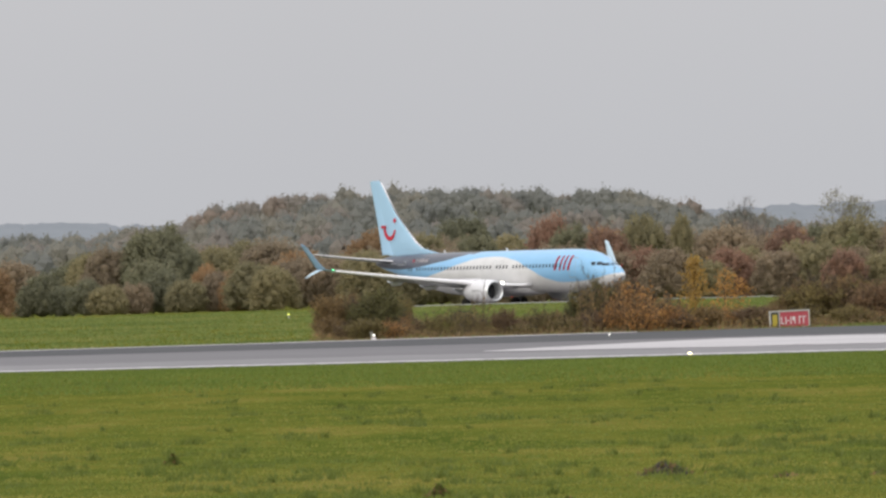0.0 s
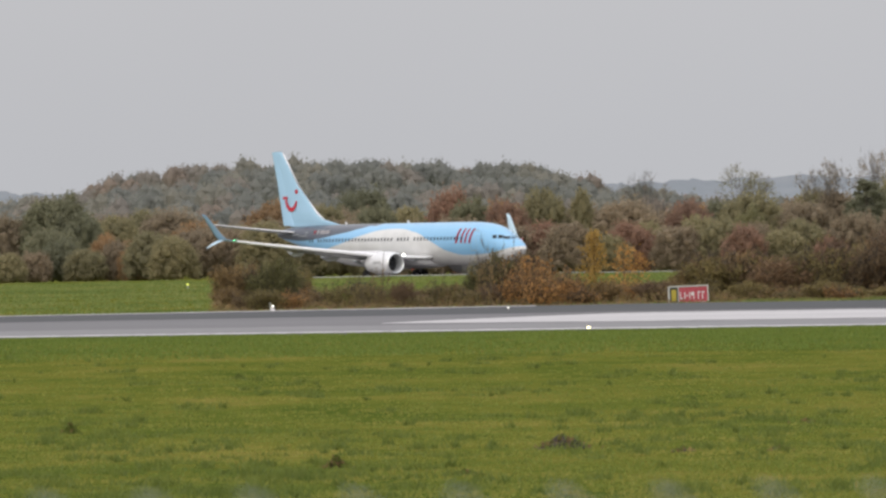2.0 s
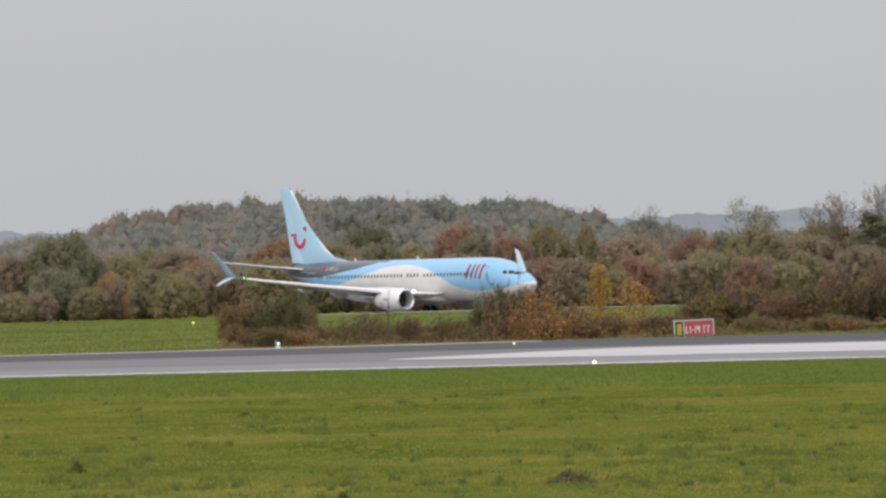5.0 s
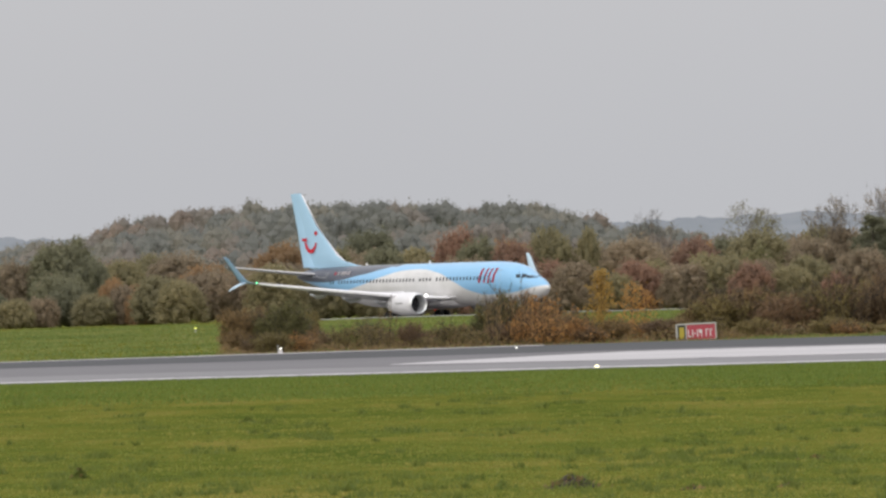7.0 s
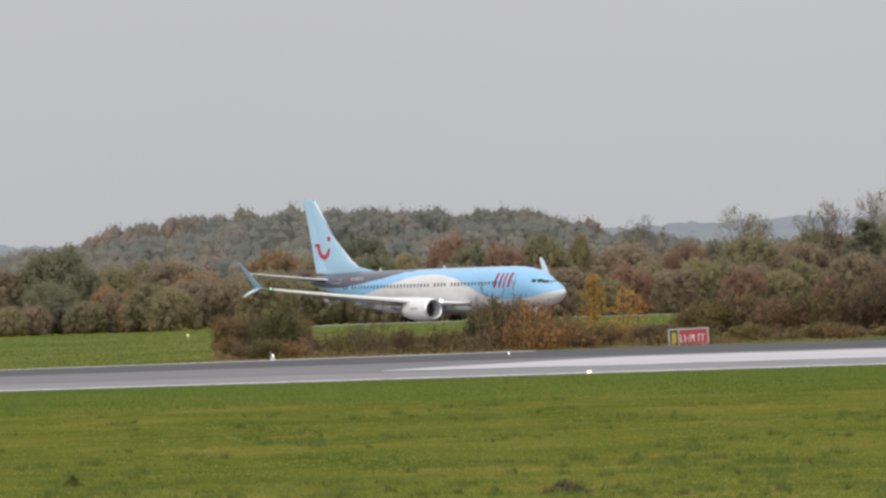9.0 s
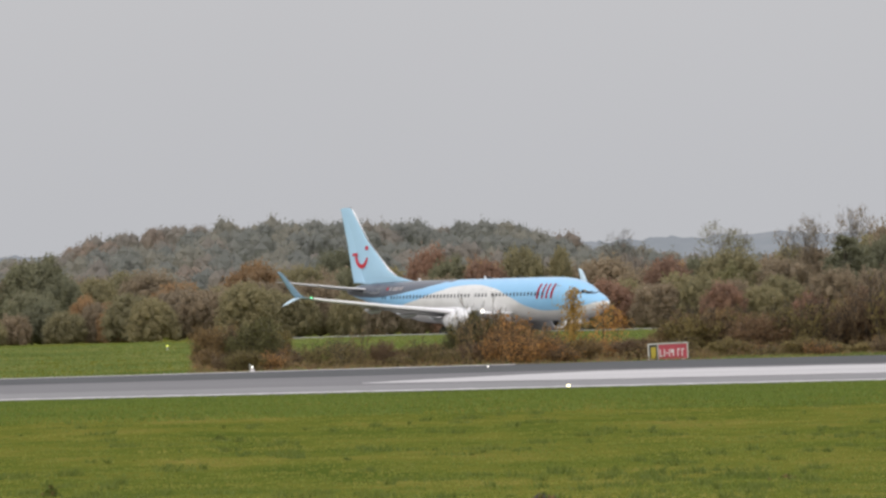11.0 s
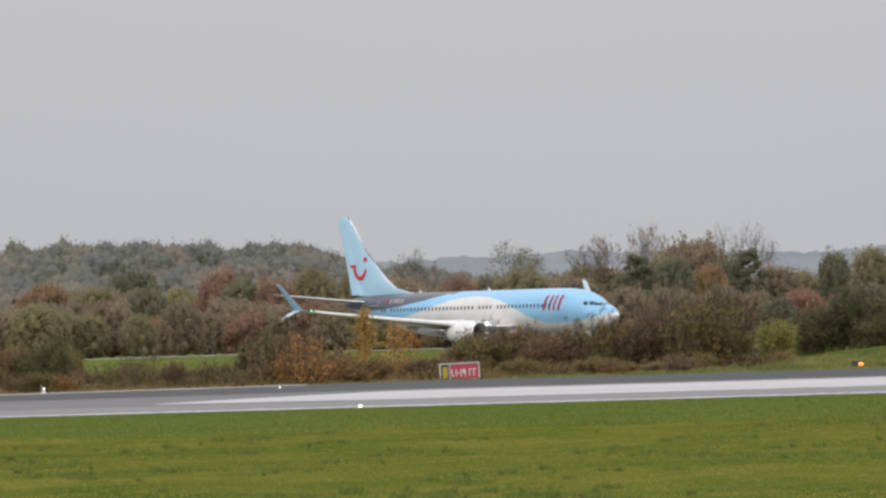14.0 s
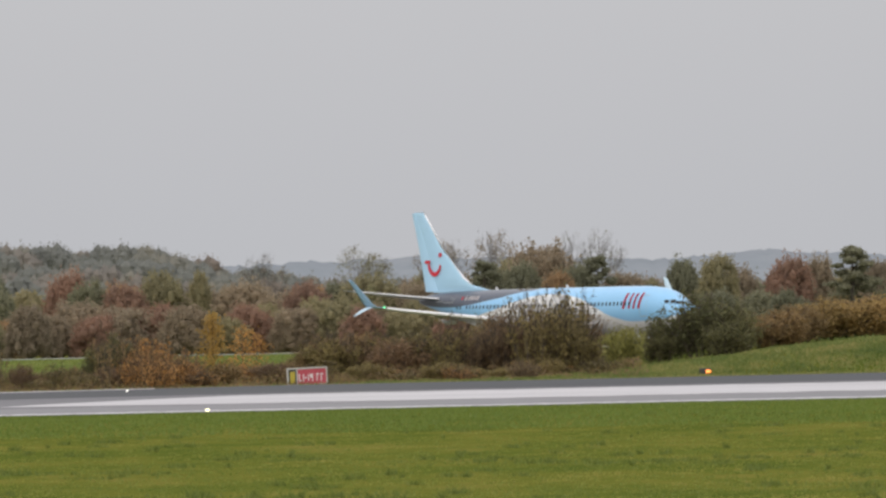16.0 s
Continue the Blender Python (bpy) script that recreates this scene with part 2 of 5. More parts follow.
def side_fall(x, y):
    """Leftward drop of land past the runway's near edge, fitted to the camera's view."""
    return 0.005 * min(60.0, max(0.0, 8 - x)) * min(1.0, max(0.0, (y - 335) / 45)) * min(1.0, max(0.0, (1250 - y) / 350))


def ground_z(x, y):
    if y > 1700:
        top = EYE + y * math.tan(radians(canopy_angle(x, min(y, 2500)))) - 11.0
        fall = max(0.0, (y - 2550) / 400)
        return top - 14 * min(1.5, fall)
    z = smooth_table(y, LIE)
    if y < 330:
        z += 0.05 * noise.noise((x * 0.12, y * 0.04, 0)) + 0.02 * noise.noise((x * 0.7, y * 0.25, 5))
    if 382 < y < 760:
        z += 0.04 * noise.noise((x * 0.1, y * 0.05, 9)) * min(1, (y - 382) / 10)
    k = min(1.0, max(0.0, (x - 18.0) / 18.5))       # grassy bank beyond the runway
    k = k * k * (3 - 2 * k)
    r = min(1.0, max(0.0, (y - 383) / 11)) * min(1.0, max(0.0, (480 - y) / 50))
    if k > 0:                                       # its rough, hummocky face
        z += k * r * (0.10 * noise.noise((x * 0.45, y * 0.2, 21)) + 0.05 * noise.noise((x * 1.5, y * 0.7, 3)))
    return z + 1.38 * k * r * (2 - r) - side_fall(x, y)


def build_ground():
    ys = [-300, -150, -60, -20] + [i * 4.0 for i in range(0, 84)] + [335 + i * 1.5 for i in range(0, 60)] + [425 + i * 6 for i in range(1, 45)]
    ys += [697, 700, 703, 706, 712, 720, 735, 745, 760, 780, 800, 815, 829.7, 850, 870, 890.4, 920, 960, 1020, 1100, 1200, 1300, 1450, 1600]
    ys += list(range(1701, 3100, 75)) + [3300, 3700, 4200, 4900]
    ys = sorted(set(ys))
    near = [-40 + 1.5 * i for i in range(76)]
    far = [45, 60, 80, 110, 150, 200, 300, 500, 900, 1600, 2800, 4600]
    xs = sorted([-40 - f + 40 for f in far] + near + [75 + f - 40 for f in far])
    verts = [(x, y, ground_z(x, y)) for y in ys for x in xs]
    n = len(xs)
    faces = [(j * n + i, j * n + i + 1, (j + 1) * n + i + 1, (j + 1) * n + i) for j in range(len(ys) - 1) for i in range(n - 1)]
    return tagged(mesh_object("ground", verts, faces, M_GRASS, smooth=True), "mown airfield grass, green with yellowish worn patches", "grass", kind="structure")


build_ground()


def runway_z(x, y):
    return -0.57 + 0.57 * (y - 335) / 45 - side_fall(x, y)


def strip(name, x0, x1, y0, y1, lift, material, thick=0.25, step=6.0, wobble=0.0, seed=0):
    """A paved strip along x with worn, slightly uneven edges."""
    rng = random.Random(seed)
    bm = bmesh.new()
    nx = max(2, int((x1 - x0) / step))
    rings = []
    for i in range(nx + 1):
        x = x0 + (x1 - x0) * i / nx
        a, b = y0 + rng.uniform(-wobble, wobble), y1 + rng.uniform(-wobble, wobble)
        rings.append([(x, a, runway_z(x, a) + lift), (x, b, runway_z(x, b) + lift), (x, b, runway_z(x, b) + lift - thick), (x, a, runway_z(x, a) + lift - thick)])
    return part(name, loft(rings, bm=bm), material, None)


def build_runway():
    tagged(strip("runway", -900, 900, 335, 365, 0.0, M_ASPHALT, step=4), "grey worn asphalt runway running across the airfield", "runway", kind="structure")
    tagged(strip("runway_shoulder", -900, 900, 365, 380, 0.0, M_ASPHALT_DARK, step=4), "dark asphalt shoulder along the runway", "runway", kind="structure")
    tagged(strip("runway_lane", -300, 300, 336.6, 346.6, 0.006, M_LANE, thick=0.1, step=0.6, wobble=0.5, seed=6), "paler worn lane along the runway's side", "runway", kind="structure")
    tagged(strip("edge_line_near", -60, 80, 335.05, 336.8, 0.012, M_LINE, thick=0.011, step=0.25, wobble=0.4, seed=3),
           "worn white side stripe on the runway", "marking", kind="structure")
    tagged(strip("edge_line_far", -120, 3.5, 379.0, 380.0, 0.012, M_LINE, thick=0.011, step=1.5, wobble=0.15, seed=4),
           "thin white side stripe at the runway's edge", "marking", kind="structure")
    # the broad painted area, tapering to a point
    bm = bmesh.new()
    rng = random.Random(8)
    rings = []
    for i in range(900):
        x = -2.4 + 0.075 * i
        k = min(1.0, (x + 2.4) / 9.0)
        a = 350.2 - 3.0 * k + (0.5 * noise.noise((x * 0.6, 1, 5)) + rng.uniform(-0.12, 0.12)) * (0.3 + k)
        b = 350.5 + 11.5 * k ** 0.8 + (0.6 * noise.noise((x * 0.5, 9, 5)) + rng.uniform(-0.15, 0.15)) * (0.2 + k)
        rings.append([(x, a, runway_z(x, a) + 0.012), (x, b, runway_z(x, b) + 0.012), (x, b, runway_z(x, b) + 0.001), (x, a, runway_z(x, a) + 0.001)])
    tagged(part("painted_area", loft(rings, bm=bm), M_LINE, None), "broad white painted area tapering to a point on the runway", "marking", kind="structure")
    # pale strip on the crest, placed to fit the camera's view of the taxiway
    bm = bmesh.new()
    rings = []
    for i in range(44):
        x = -12 + 3 * i
        rings.append([(x, y, ground_z(x, y) + h) for y, h in ((700.5, 0.02), (703, 0.02), (703, -0.2), (700.5, -0.2))])
    tagged(part("service_road", loft(rings, bm=bm), M_CONCRETE, None), "pale concrete taxiway strip seen edge-on over the grass", "taxiway", kind="structure")
    # the taxiway under the airliner
    bm = bmesh.new()
    h = radians(-52.13)
    d = Vector((math.cos(h), math.sin(h), 0))
    s = Vector((-d.y, d.x, 0))
    rings = []
    for i in range(61):
        c = Vector((10.6, 871.6, 0)) + d * (-150 + 5 * i)
        row = [c + s * 11.5, c - s * 11.5]
        # level across, following the fall of the land along its middle
        z = smooth_table(c.y, LIE) + 0.03 - side_fall(c.x, c.y)
        rings.append([(row[0].x, row[0].y, z), (row[1].x, row[1].y, z), (row[1].x, row[1].y, z - 1.2), (row[0].x, row[0].y, z - 1.2)])
    tagged(part("taxiway", loft(rings, bm=bm), M_ASPHALT, None), "asphalt taxiway carrying the airliner", "taxiway", kind="structure")


build_runway()


# ---- the airliner: x forward, y to port, z up; origin on the ground 18 m behind the nose ----
def livery(name):
    """Pale blue with a white sweep below and a dark blue rear, laid out along the body."""
    m = bpy.data.materials.new(name)
    m.use_nodes = True
    t = m.node_tree
    b = t.nodes["Principled BSDF"]
    b.inputs["Roughness"].default_value = 0.32
    b.inputs["Coat Weight"].default_value = 0.35
    b.inputs["Coat Roughness"].default_value = 0.15
    co = t.nodes.new("ShaderNodeTexCoord")
    sp = t.nodes.new("ShaderNodeSeparateXYZ")
    t.links.new(co.outputs["Object"], sp.inputs[0])

    def sweep(table, soft):
        """1 below the line z(distance behind the nose), 0 above."""
        mr = t.nodes.new("ShaderNodeMapRange")
        mr.inputs["From Min"].default_value, mr.inputs["From Max"].default_value = 18.5, -21.5
        t.links.new(sp.outputs["X"], mr.inputs["Value"])
        rp = t.nodes.new("ShaderNodeValToRGB")
        rp.color_ramp.interpolation = "CARDINAL"
        els = rp.color_ramp.elements
        for i, (x, z) in enumerate(table):
            el = els[i] if i < 2 else els.new((x + 0.5) / 40)
            el.position = (x + 0.5) / 40
            el.color = (z / 8, z / 8, z / 8, 1)
        t.links.new(mr.outputs[0], rp.inputs["Fac"])
        mul = t.nodes.new("ShaderNodeMath")
        mul.operation = "MULTIPLY"
        mul.inputs[1].default_value = 8
        t.links.new(rp.outputs["Color"], mul.inputs[0])
        sub = t.nodes.new("ShaderNodeMath")
        sub.operation = "SUBTRACT"
        t.links.new(mul.outputs[0], sub.inputs[0])
        t.links.new(sp.outputs["Z"], sub.inputs[1])
        st = t.nodes.new("ShaderNodeMapRange")
        st.inputs["From Min"].default_value, st.inputs["From Max"].default_value = -soft, soft
        t.links.new(sub.outputs[0], st.inputs["Value"])
        return st.outputs[0]

    white = sweep([(0.0, 3.12), (2.5, 2.62), (5.5, 2.38), (8.2, 2.5), (10.6, 3.2), (13.0, 4.12), (15.5, 4.70), (18.5, 4.86), (21.5, 4.55), (24.5, 3.85),
                   (27.5, 3.2), (31.0, 2.85), (35.0, 2.7)], 0.03)
    light = sweep([(0.0, 8.0), (18.5, 8.0), (20.8, 5.55), (22.5, 5.15), (24.5, 4.75), (27.5, 4.3), (30.6, 3.98), (34.0, 3.95), (38.0, 4.2)], 0.03)
    nz = t.nodes.new("ShaderNodeTexNoise")
    nz.inputs["Scale"].default_value = 0.9
    nz.inputs["Detail"].default_value = 5
    t.links.new(co.outputs["Object"], nz.inputs["Vector"])

    def shade(a, bcol):
        r = t.nodes.new("ShaderNodeValToRGB")
        r.color_ramp.elements[0].position, r.color_ramp.elements[1].position = 0.3, 0.7
        r.color_ramp.elements[0].color, r.color_ramp.elements[1].color = (*a, 1), (*bcol, 1)
        t.links.new(nz.outputs["Fac"], r.inputs["Fac"])
        return r.outputs["Color"]
    blue = shade((0.225, 0.460, 0.700), (0.245, 0.485, 0.725))
    navy = shade((0.038, 0.046, 0.070), (0.052, 0.060, 0.086))
    pale = shade((0.60, 0.59, 0.58), (0.68, 0.67, 0.66))

    def mix(fac, a, c):
        x = t.nodes.new("ShaderNodeMix")
        x.data_type = "RGBA"
        t.links.new(fac, x.inputs["Factor"])
        t.links.new(a, x.inputs[6])
        t.links.new(c, x.inputs[7])
        return x.outputs[2]
    t.links.new(mix(white, mix(light, navy, blue), pale), b.inputs["Base Color"])
    return m


M_LIVERY = livery("airliner_livery")
M_BLUE = surface("pale_blue_paint", [(0.37, 0.585, 0.77), (0.40, 0.615, 0.80)], scale=0.7, rough=0.3, coat=0.4)
M_WINGLET = surface("mid_blue_paint", [(0.21, 0.35, 0.52), (0.25, 0.39, 0.56)], scale=0.7, rough=0.35, coat=0.3)
M_WINGLET_LOW = surface("light_blue_paint", [(0.46, 0.60, 0.70), (0.52, 0.66, 0.75)], scale=0.7, rough=0.35)
M_WHITE = surface("white_paint", [(0.66, 0.65, 0.665), (0.76, 0.75, 0.765)], scale=0.8, rough=0.3, coat=0.3, fine=6)
M_WING = surface("grey_wing_paint", [(0.36, 0.37, 0.38), (0.44, 0.45, 0.46)], scale=0.9, rough=0.4, fine=5)
# matt near-white base colour stands in for sky reflected by the metal edge
M_EDGE = surface("white_leading_edge", [(0.80, 0.785, 0.82), (0.88, 0.865, 0.90)], scale=2, rough=0.6, fine=9, spec=0.2)
M_ALU = surface("bare_aluminium_edge", [(0.70, 0.70, 0.70), (0.82, 0.82, 0.82)], scale=2, rough=0.28, metallic=0.75, fine=9)
M_RED = surface("red_paint", [(0.50, 0.012, 0.030), (0.58, 0.018, 0.040)], scale=2, rough=0.4)
M_BARS = surface("white_lettering", [(0.50, 0.47, 0.48), (0.62, 0.58, 0.59)], scale=3, rough=0.5)
M_DARK = surface("dark_interior", [(0.012, 0.012, 0.014), (0.026, 0.026, 0.028)], scale=2, rough=0.5)
M_GLASS = surface("dark_window_glass", [(0.045, 0.050, 0.058), (0.065, 0.070, 0.080)], scale=2, rough=0.12)
M_TYRE = surface("tyre_rubber", [(0.015, 0.015, 0.016), (0.032, 0.032, 0.033)], scale=6, rough=0.85)
M_STEEL = surface("gear_steel", [(0.30, 0.30, 0.31), (0.46, 0.46, 0.47)], scale=4, rough=0.4, metallic=0.5)
M_LAMP_WHITE = surface("lit_white_lamp", [(0.9, 0.9, 0.85), (1, 1, 0.95)], rough=0.3, emit=(1.0, 0.95, 0.85, 7.0))
M_LAMP_GREEN = surface("lit_green_lamp", [(0.1, 0.7, 0.3), (0.12, 0.8, 0.35)], rough=0.3, emit=(0.12, 1.0, 0.45, 2.2))
M_LAMP_RED = surface("lit_red_lamp", [(0.7, 0.05, 0.02), (0.8, 0.06, 0.03)], rough=0.3, emit=(1.0, 0.08, 0.03, 0.25))

TOP = [(-0.2, 2.95), (0.0, 3.08), (0.25, 3.32), (0.6, 3.55), (1.1, 3.80), (1.7, 4.05), (2.3, 4.36), (3.0, 4.76), (3.8, 5.06), (4.8, 5.25), (6.0, 5.36), (7.5, 5.41),
       (26.0, 5.40), (31.0, 5.37), (34.0, 5.30), (36.5, 5.08), (37.6, 4.85), (38.0, 4.62)]
BELLY = [(-0.2, 2.80), (0.0, 2.64), (0.25, 2.40), (0.6, 2.18), (1.2, 1.94), (2.0, 1.74), (3.2, 1.58), (5.0, 1.47), (7.0, 1.44), (25.0, 1.44), (26.5, 1.56), (28.5, 1.92),
         (31.0, 2.52), (34.0, 3.28), (36.5, 3.92), (37.6, 4.22), (38.0, 4.36)]
HALF = [(-0.2, 0.06), (0.0, 0.24), (0.25, 0.47), (0.6, 0.72), (1.2, 1.03), (2.0, 1.33), (3.0, 1.58), (4.2, 1.77), (5.6, 1.86), (7.0, 1.88), (25.5, 1.88), (28.0, 1.80),
        (31.0, 1.50), (34.0, 1.05), (36.5, 0.52), (37.6, 0.28), (38.0, 0.16)]


def body_point(xa, a, out=0.0):
    """A point on the skin: xa behind the nose, angle a up from starboard level; out: metres proud of it."""
    t, b, w = smooth_table(xa, TOP), smooth_table(xa, BELLY), smooth_table(xa, HALF)
    c, h = (t + b) / 2, (t - b) / 2
    return Vector((18 - xa, -(w + out) * math.cos(a), c + (h + out) * math.sin(a)))


def skin_patch(xa0, xa1, z0, z1, proud=0.012, n=4, side=1, slant=0.0):
    """A small panel that lies on the starboard (side 1) or port skin between two heights."""
    bm = bmesh.new()
    rows = []
    for j in range(n + 1):
        z = z0 + (z1 - z0) * j / n
        row = []
        for i in range(3):
            xa = xa0 + (xa1 - xa0) * i / 2 - slant * (z - z0)
            t, b = smooth_table(xa, TOP), smooth_table(xa, BELLY)
            a = math.asin(max(-1, min(1, (z - (t + b) / 2) / ((t - b) / 2))))
            p = body_point(xa, a, proud)
            p.y *= side
            row.append(bm.verts.new(p))
        rows.append(row)
    for r, s in zip(rows, rows[1:]):
        for i in range(2):
            bm.faces.new((r[i], r[i + 1], s[i + 1], s[i]))
    bmesh.ops.solidify(bm, geom=list(bm.faces), thickness=0.02)
    return bm


def foil(le, chord, thick, up=Vector((0, 0, 1)), n=9):
    """A wing section: leading edge point, chord running aft, thickness along up."""
    pts = []
    for i in range(n):
        u = (i / (n - 1)) ** 1.6
        pts.append((u, 0.6 * math.sqrt(u) * (1 - u) * 1.75 + 0.02 * (1 - u)))
    upper = [Vector(le) + Vector((-u * chord, 0, 0)) + up * (h * thick) for u, h in pts]
    lower = [Vector(le) + Vector((-u * chord, 0, 0)) - up * (h * thick * 0.75) for u, h in pts[-2:0:-1]]
    return upper + lower


def edge_strip(sections, proud, sides=7):
    """A rounded bright leading edge along a row of (point, radius)."""
    bm = bmesh.new()
    rings = []
    for p, r in sections:
        rings.append([Vector(p) + Vector((r * math.cos(a) * 1.0 + proud, 0, r * 1.05 * math.sin(a))) for a in
                      [math.pi * 0.5 - math.pi * k / sides for k in range(sides + 1)]])
    return loft(rings, closed=True, bm=bm)


def build_airliner():
    plane = tagged(new("airliner"), "pale blue and white twin-engine passenger airliner rolling along the taxiway", "airplane")
    # body
    xs = [-0.2, -0.1, 0, .12, .25, .4, .6, .85, 1.2, 1.6, 2, 2.5, 3, 3.6, 4.2, 5, 6, 7, 9, 12, 15, 18, 21, 24, 25, 26, 27, 28, 29.5, 31, 32.5, 34, 35.5, 36.5, 37.2, 37.6, 38]
    rings = [[body_point(x, 2 * math.pi * k / 40) for k in range(40)] for x in xs]
    body = part("fuselage", loft(rings), M_LIVERY, plane, smooth=True)
    # belly fairing
    bm = bmesh.new()
    rings = []
    for x, w, z0, z1 in ((12.2, 0.6, 1.5, 2.0), (13.2, 1.75, 1.30, 2.35), (15, 2.15, 1.18, 2.6), (18, 2.2, 1.15, 2.6), (21, 2.1, 1.2, 2.5), (23, 1.6, 1.3, 2.2), (24.4, 0.6, 1.5, 1.9)):
        c, h = (z0 + z1) / 2, (z1 - z0) / 2
        rings.append([(18 - x, w * math.cos(a), c + h * math.sin(a)) for a in [2 * math.pi * k / 24 for k in range(24)]])
    part("belly_fairing", loft(rings, bm=bm), M_WHITE, plane, smooth=True)
    # cabin windows, doors, flight-deck windows, both sides
    for side in (1, -1):
        for i in range(48):
            xa = 7.1 + 0.508 * i
            if i in (15, 20) or 29.9 < xa < 30.1:
                continue
            if xa > 31.0:
                break
            part("cabin_window", skin_patch(xa - 0.105, xa + 0.105, 3.74, 4.05, side=side, n=2), M_GLASS, body)
        for xa, z0, z1, w in ((5.3, 2.75, 4.6, 0.86), (31.9, 3.0, 4.7, 0.76)):
            for a, c, d, f in ((xa - w / 2, xa - w / 2 + 0.05, z0, z1), (xa + w / 2 - 0.05, xa + w / 2, z0, z1), (xa - w / 2, xa + w / 2, z1 - 0.05, z1), (xa - w / 2, xa + w / 2, z0, z0 + 0.05)):
                part("door_outline", skin_patch(a, c, d, f, side=side, proud=0.006), M_WING, body, "grey door outline")
        for xa in (16.2, 17.25):
            for u0, u1, z0, z1 in ((-0.27, -0.25, 3.5, 4.45), (0.25, 0.27, 3.5, 4.45), (-0.25, 0.25, 4.43, 4.45)):
                part("overwing_exit", skin_patch(xa + u0, xa + u1, z0, z1, side=side, proud=0.004), M_WING, body, "thin grey exit outline")
        for x0, x1, z0, z1, sl in ((2.52, 2.90, 3.84, 4.14, -0.45), (2.02, 2.40, 3.83, 4.14, -0.45), (1.22, 1.92, 3.78, 4.04, -0.75)):
            part("flight_deck_window", skin_patch(x0, x1, z0, z1, side=side, n=3, slant=sl), M_GLASS, body, "dark flight-deck window")
        # plain red shapes where the carrier's name stands, and pale bars for the registration
        for x0, x1, z0, z1, sl in ((7.66, 7.98, 3.45, 4.78, 0.12), (6.96, 7.22, 3.45, 4.78, 0.12), (6.36, 6.62, 3.45, 4.78, 0.12), (5.68, 5.98, 3.45, 4.78, 0.12)):
            part("red_shape", skin_patch(x0, x1, z0, z1, side=side, slant=sl, proud=0.010, n=5), M_RED, body, "plain red painted shape")
        part("red_flag", skin_patch(30.25, 30.55, 4.56, 4.82, side=side, proud=0.010), M_RED, body, "small red flag patch")
        for x0, x1 in ((28.0, 28.36), (28.45, 28.66), (28.75, 29.1), (29.2, 29.5), (29.75, 30.0)):
            part("registration_bar", skin_patch(x0, x1, 4.52, 4.86, side=side, proud=0.010), M_BARS, body, "pale registration bar")
    # aerials on the back
    for xa, h in ((17.3, 0.30), (27.0, 0.26)):
        bm = loft([foil((18 - xa, 0, 5.38), 0.42, 0.02, Vector((0, 1, 0))), foil((18 - xa - 0.22, 0, 5.38 + h), 0.2, 0.014, Vector((0, 1, 0)))])
        part("aerial", bm, M_WHITE, body)
    bm = bmesh.new()
    bmesh.ops.create_uvsphere(bm, u_segments=10, v_segments=6, radius=0.08, matrix=Matrix.Translation((18 - 17.0, 0, 1.12)))
    part("beacon", bm, M_LAMP_RED, body, "lit red beacon")
    # fin and rudder
    Y = Vector((0, 1, 0))
    fin = part("tail_fin", loft([foil((18 - 26.9, 0, 5.25), 9.2, 0.10, Y), foil((18 - 28.6, 0, 5.45), 7.6, 0.16, Y), foil((18 - 30.75, 0, 5.88), 5.6, 0.34, Y), foil((18 - 31.85, 0, 6.45), 4.7, 0.40, Y),
                                 foil((18 - 34.85, 0, 9.2), 2.6, 0.30, Y), foil((18 - 37.15, 0, 12.1), 1.40, 0.18, Y), foil((18 - 37.45, 0, 12.36), 1.10, 0.10, Y)]), M_BLUE, plane, "pale blue tail fin")
    part("rudder", loft([foil((18 - 35.5, 0, 5.35), 1.65, 0.26, Y), foil((18 - 36.9, 0, 9.2), 1.15, 0.17, Y), foil((18 - 38.3, 0, 12.30), 0.65, 0.10, Y)]), M_BLUE, fin)
    bm = bmesh.new()
    tube(bm, [(18 - 30.7, 0, 5.9), (18 - 31.8, 0, 6.48), (18 - 34.8, 0, 9.2), (18 - 37.1, 0, 12.1), (18 - 37.4, 0, 12.36)], [0.05, 0.08, 0.07, 0.06, 0.05], 8)
    part("leading_edge", bm, M_EDGE, fin, "leading edge in near-white for the metal's sky reflection", smooth=True)
    # plain red curve with a bar and a dot, on both faces of the fin
    for side in (-1, 1):
        y = side * 0.15
        rings = []
        for k in range(15):
            a = radians(192 + 150 * k / 14)
            w = 0.06 + 0.12 * math.sin(math.pi * (0.12 + 0.80 * k / 14))
            px, pz = 18 - 35.72 + 0.86 * math.cos(a), 8.02 + 1.16 * math.sin(a)
            dx, dz = math.cos(a) * w, math.sin(a) * w
            rings.append([(px + dx, y - 0.03, pz + dz), (px - dx, y - 0.03, pz - dz), (px - dx, y + 0.03, pz - dz), (px + dx, y + 0.03, pz + dz)])
        part("red_curve", loft(rings), M_RED, fin, "plain red curved shape")
        bm = bmesh.new()
        box(bm, 18 - 37.05, 18 - 36.35, y - 0.03, y + 0.03, 7.84, 8.10, 0.008)
        part("red_bar", bm, M_RED, fin)
        bm = bmesh.new()
        bmesh.ops.create_cone(bm, cap_ends=True, segments=18, radius1=0.21, radius2=0.21, depth=0.06,
                              matrix=Matrix.Translation((18 - 34.92, y, 8.56)) @ Matrix.Rotation(radians(90), 4, "X"))
        part("red_dot", bm, M_RED, fin)
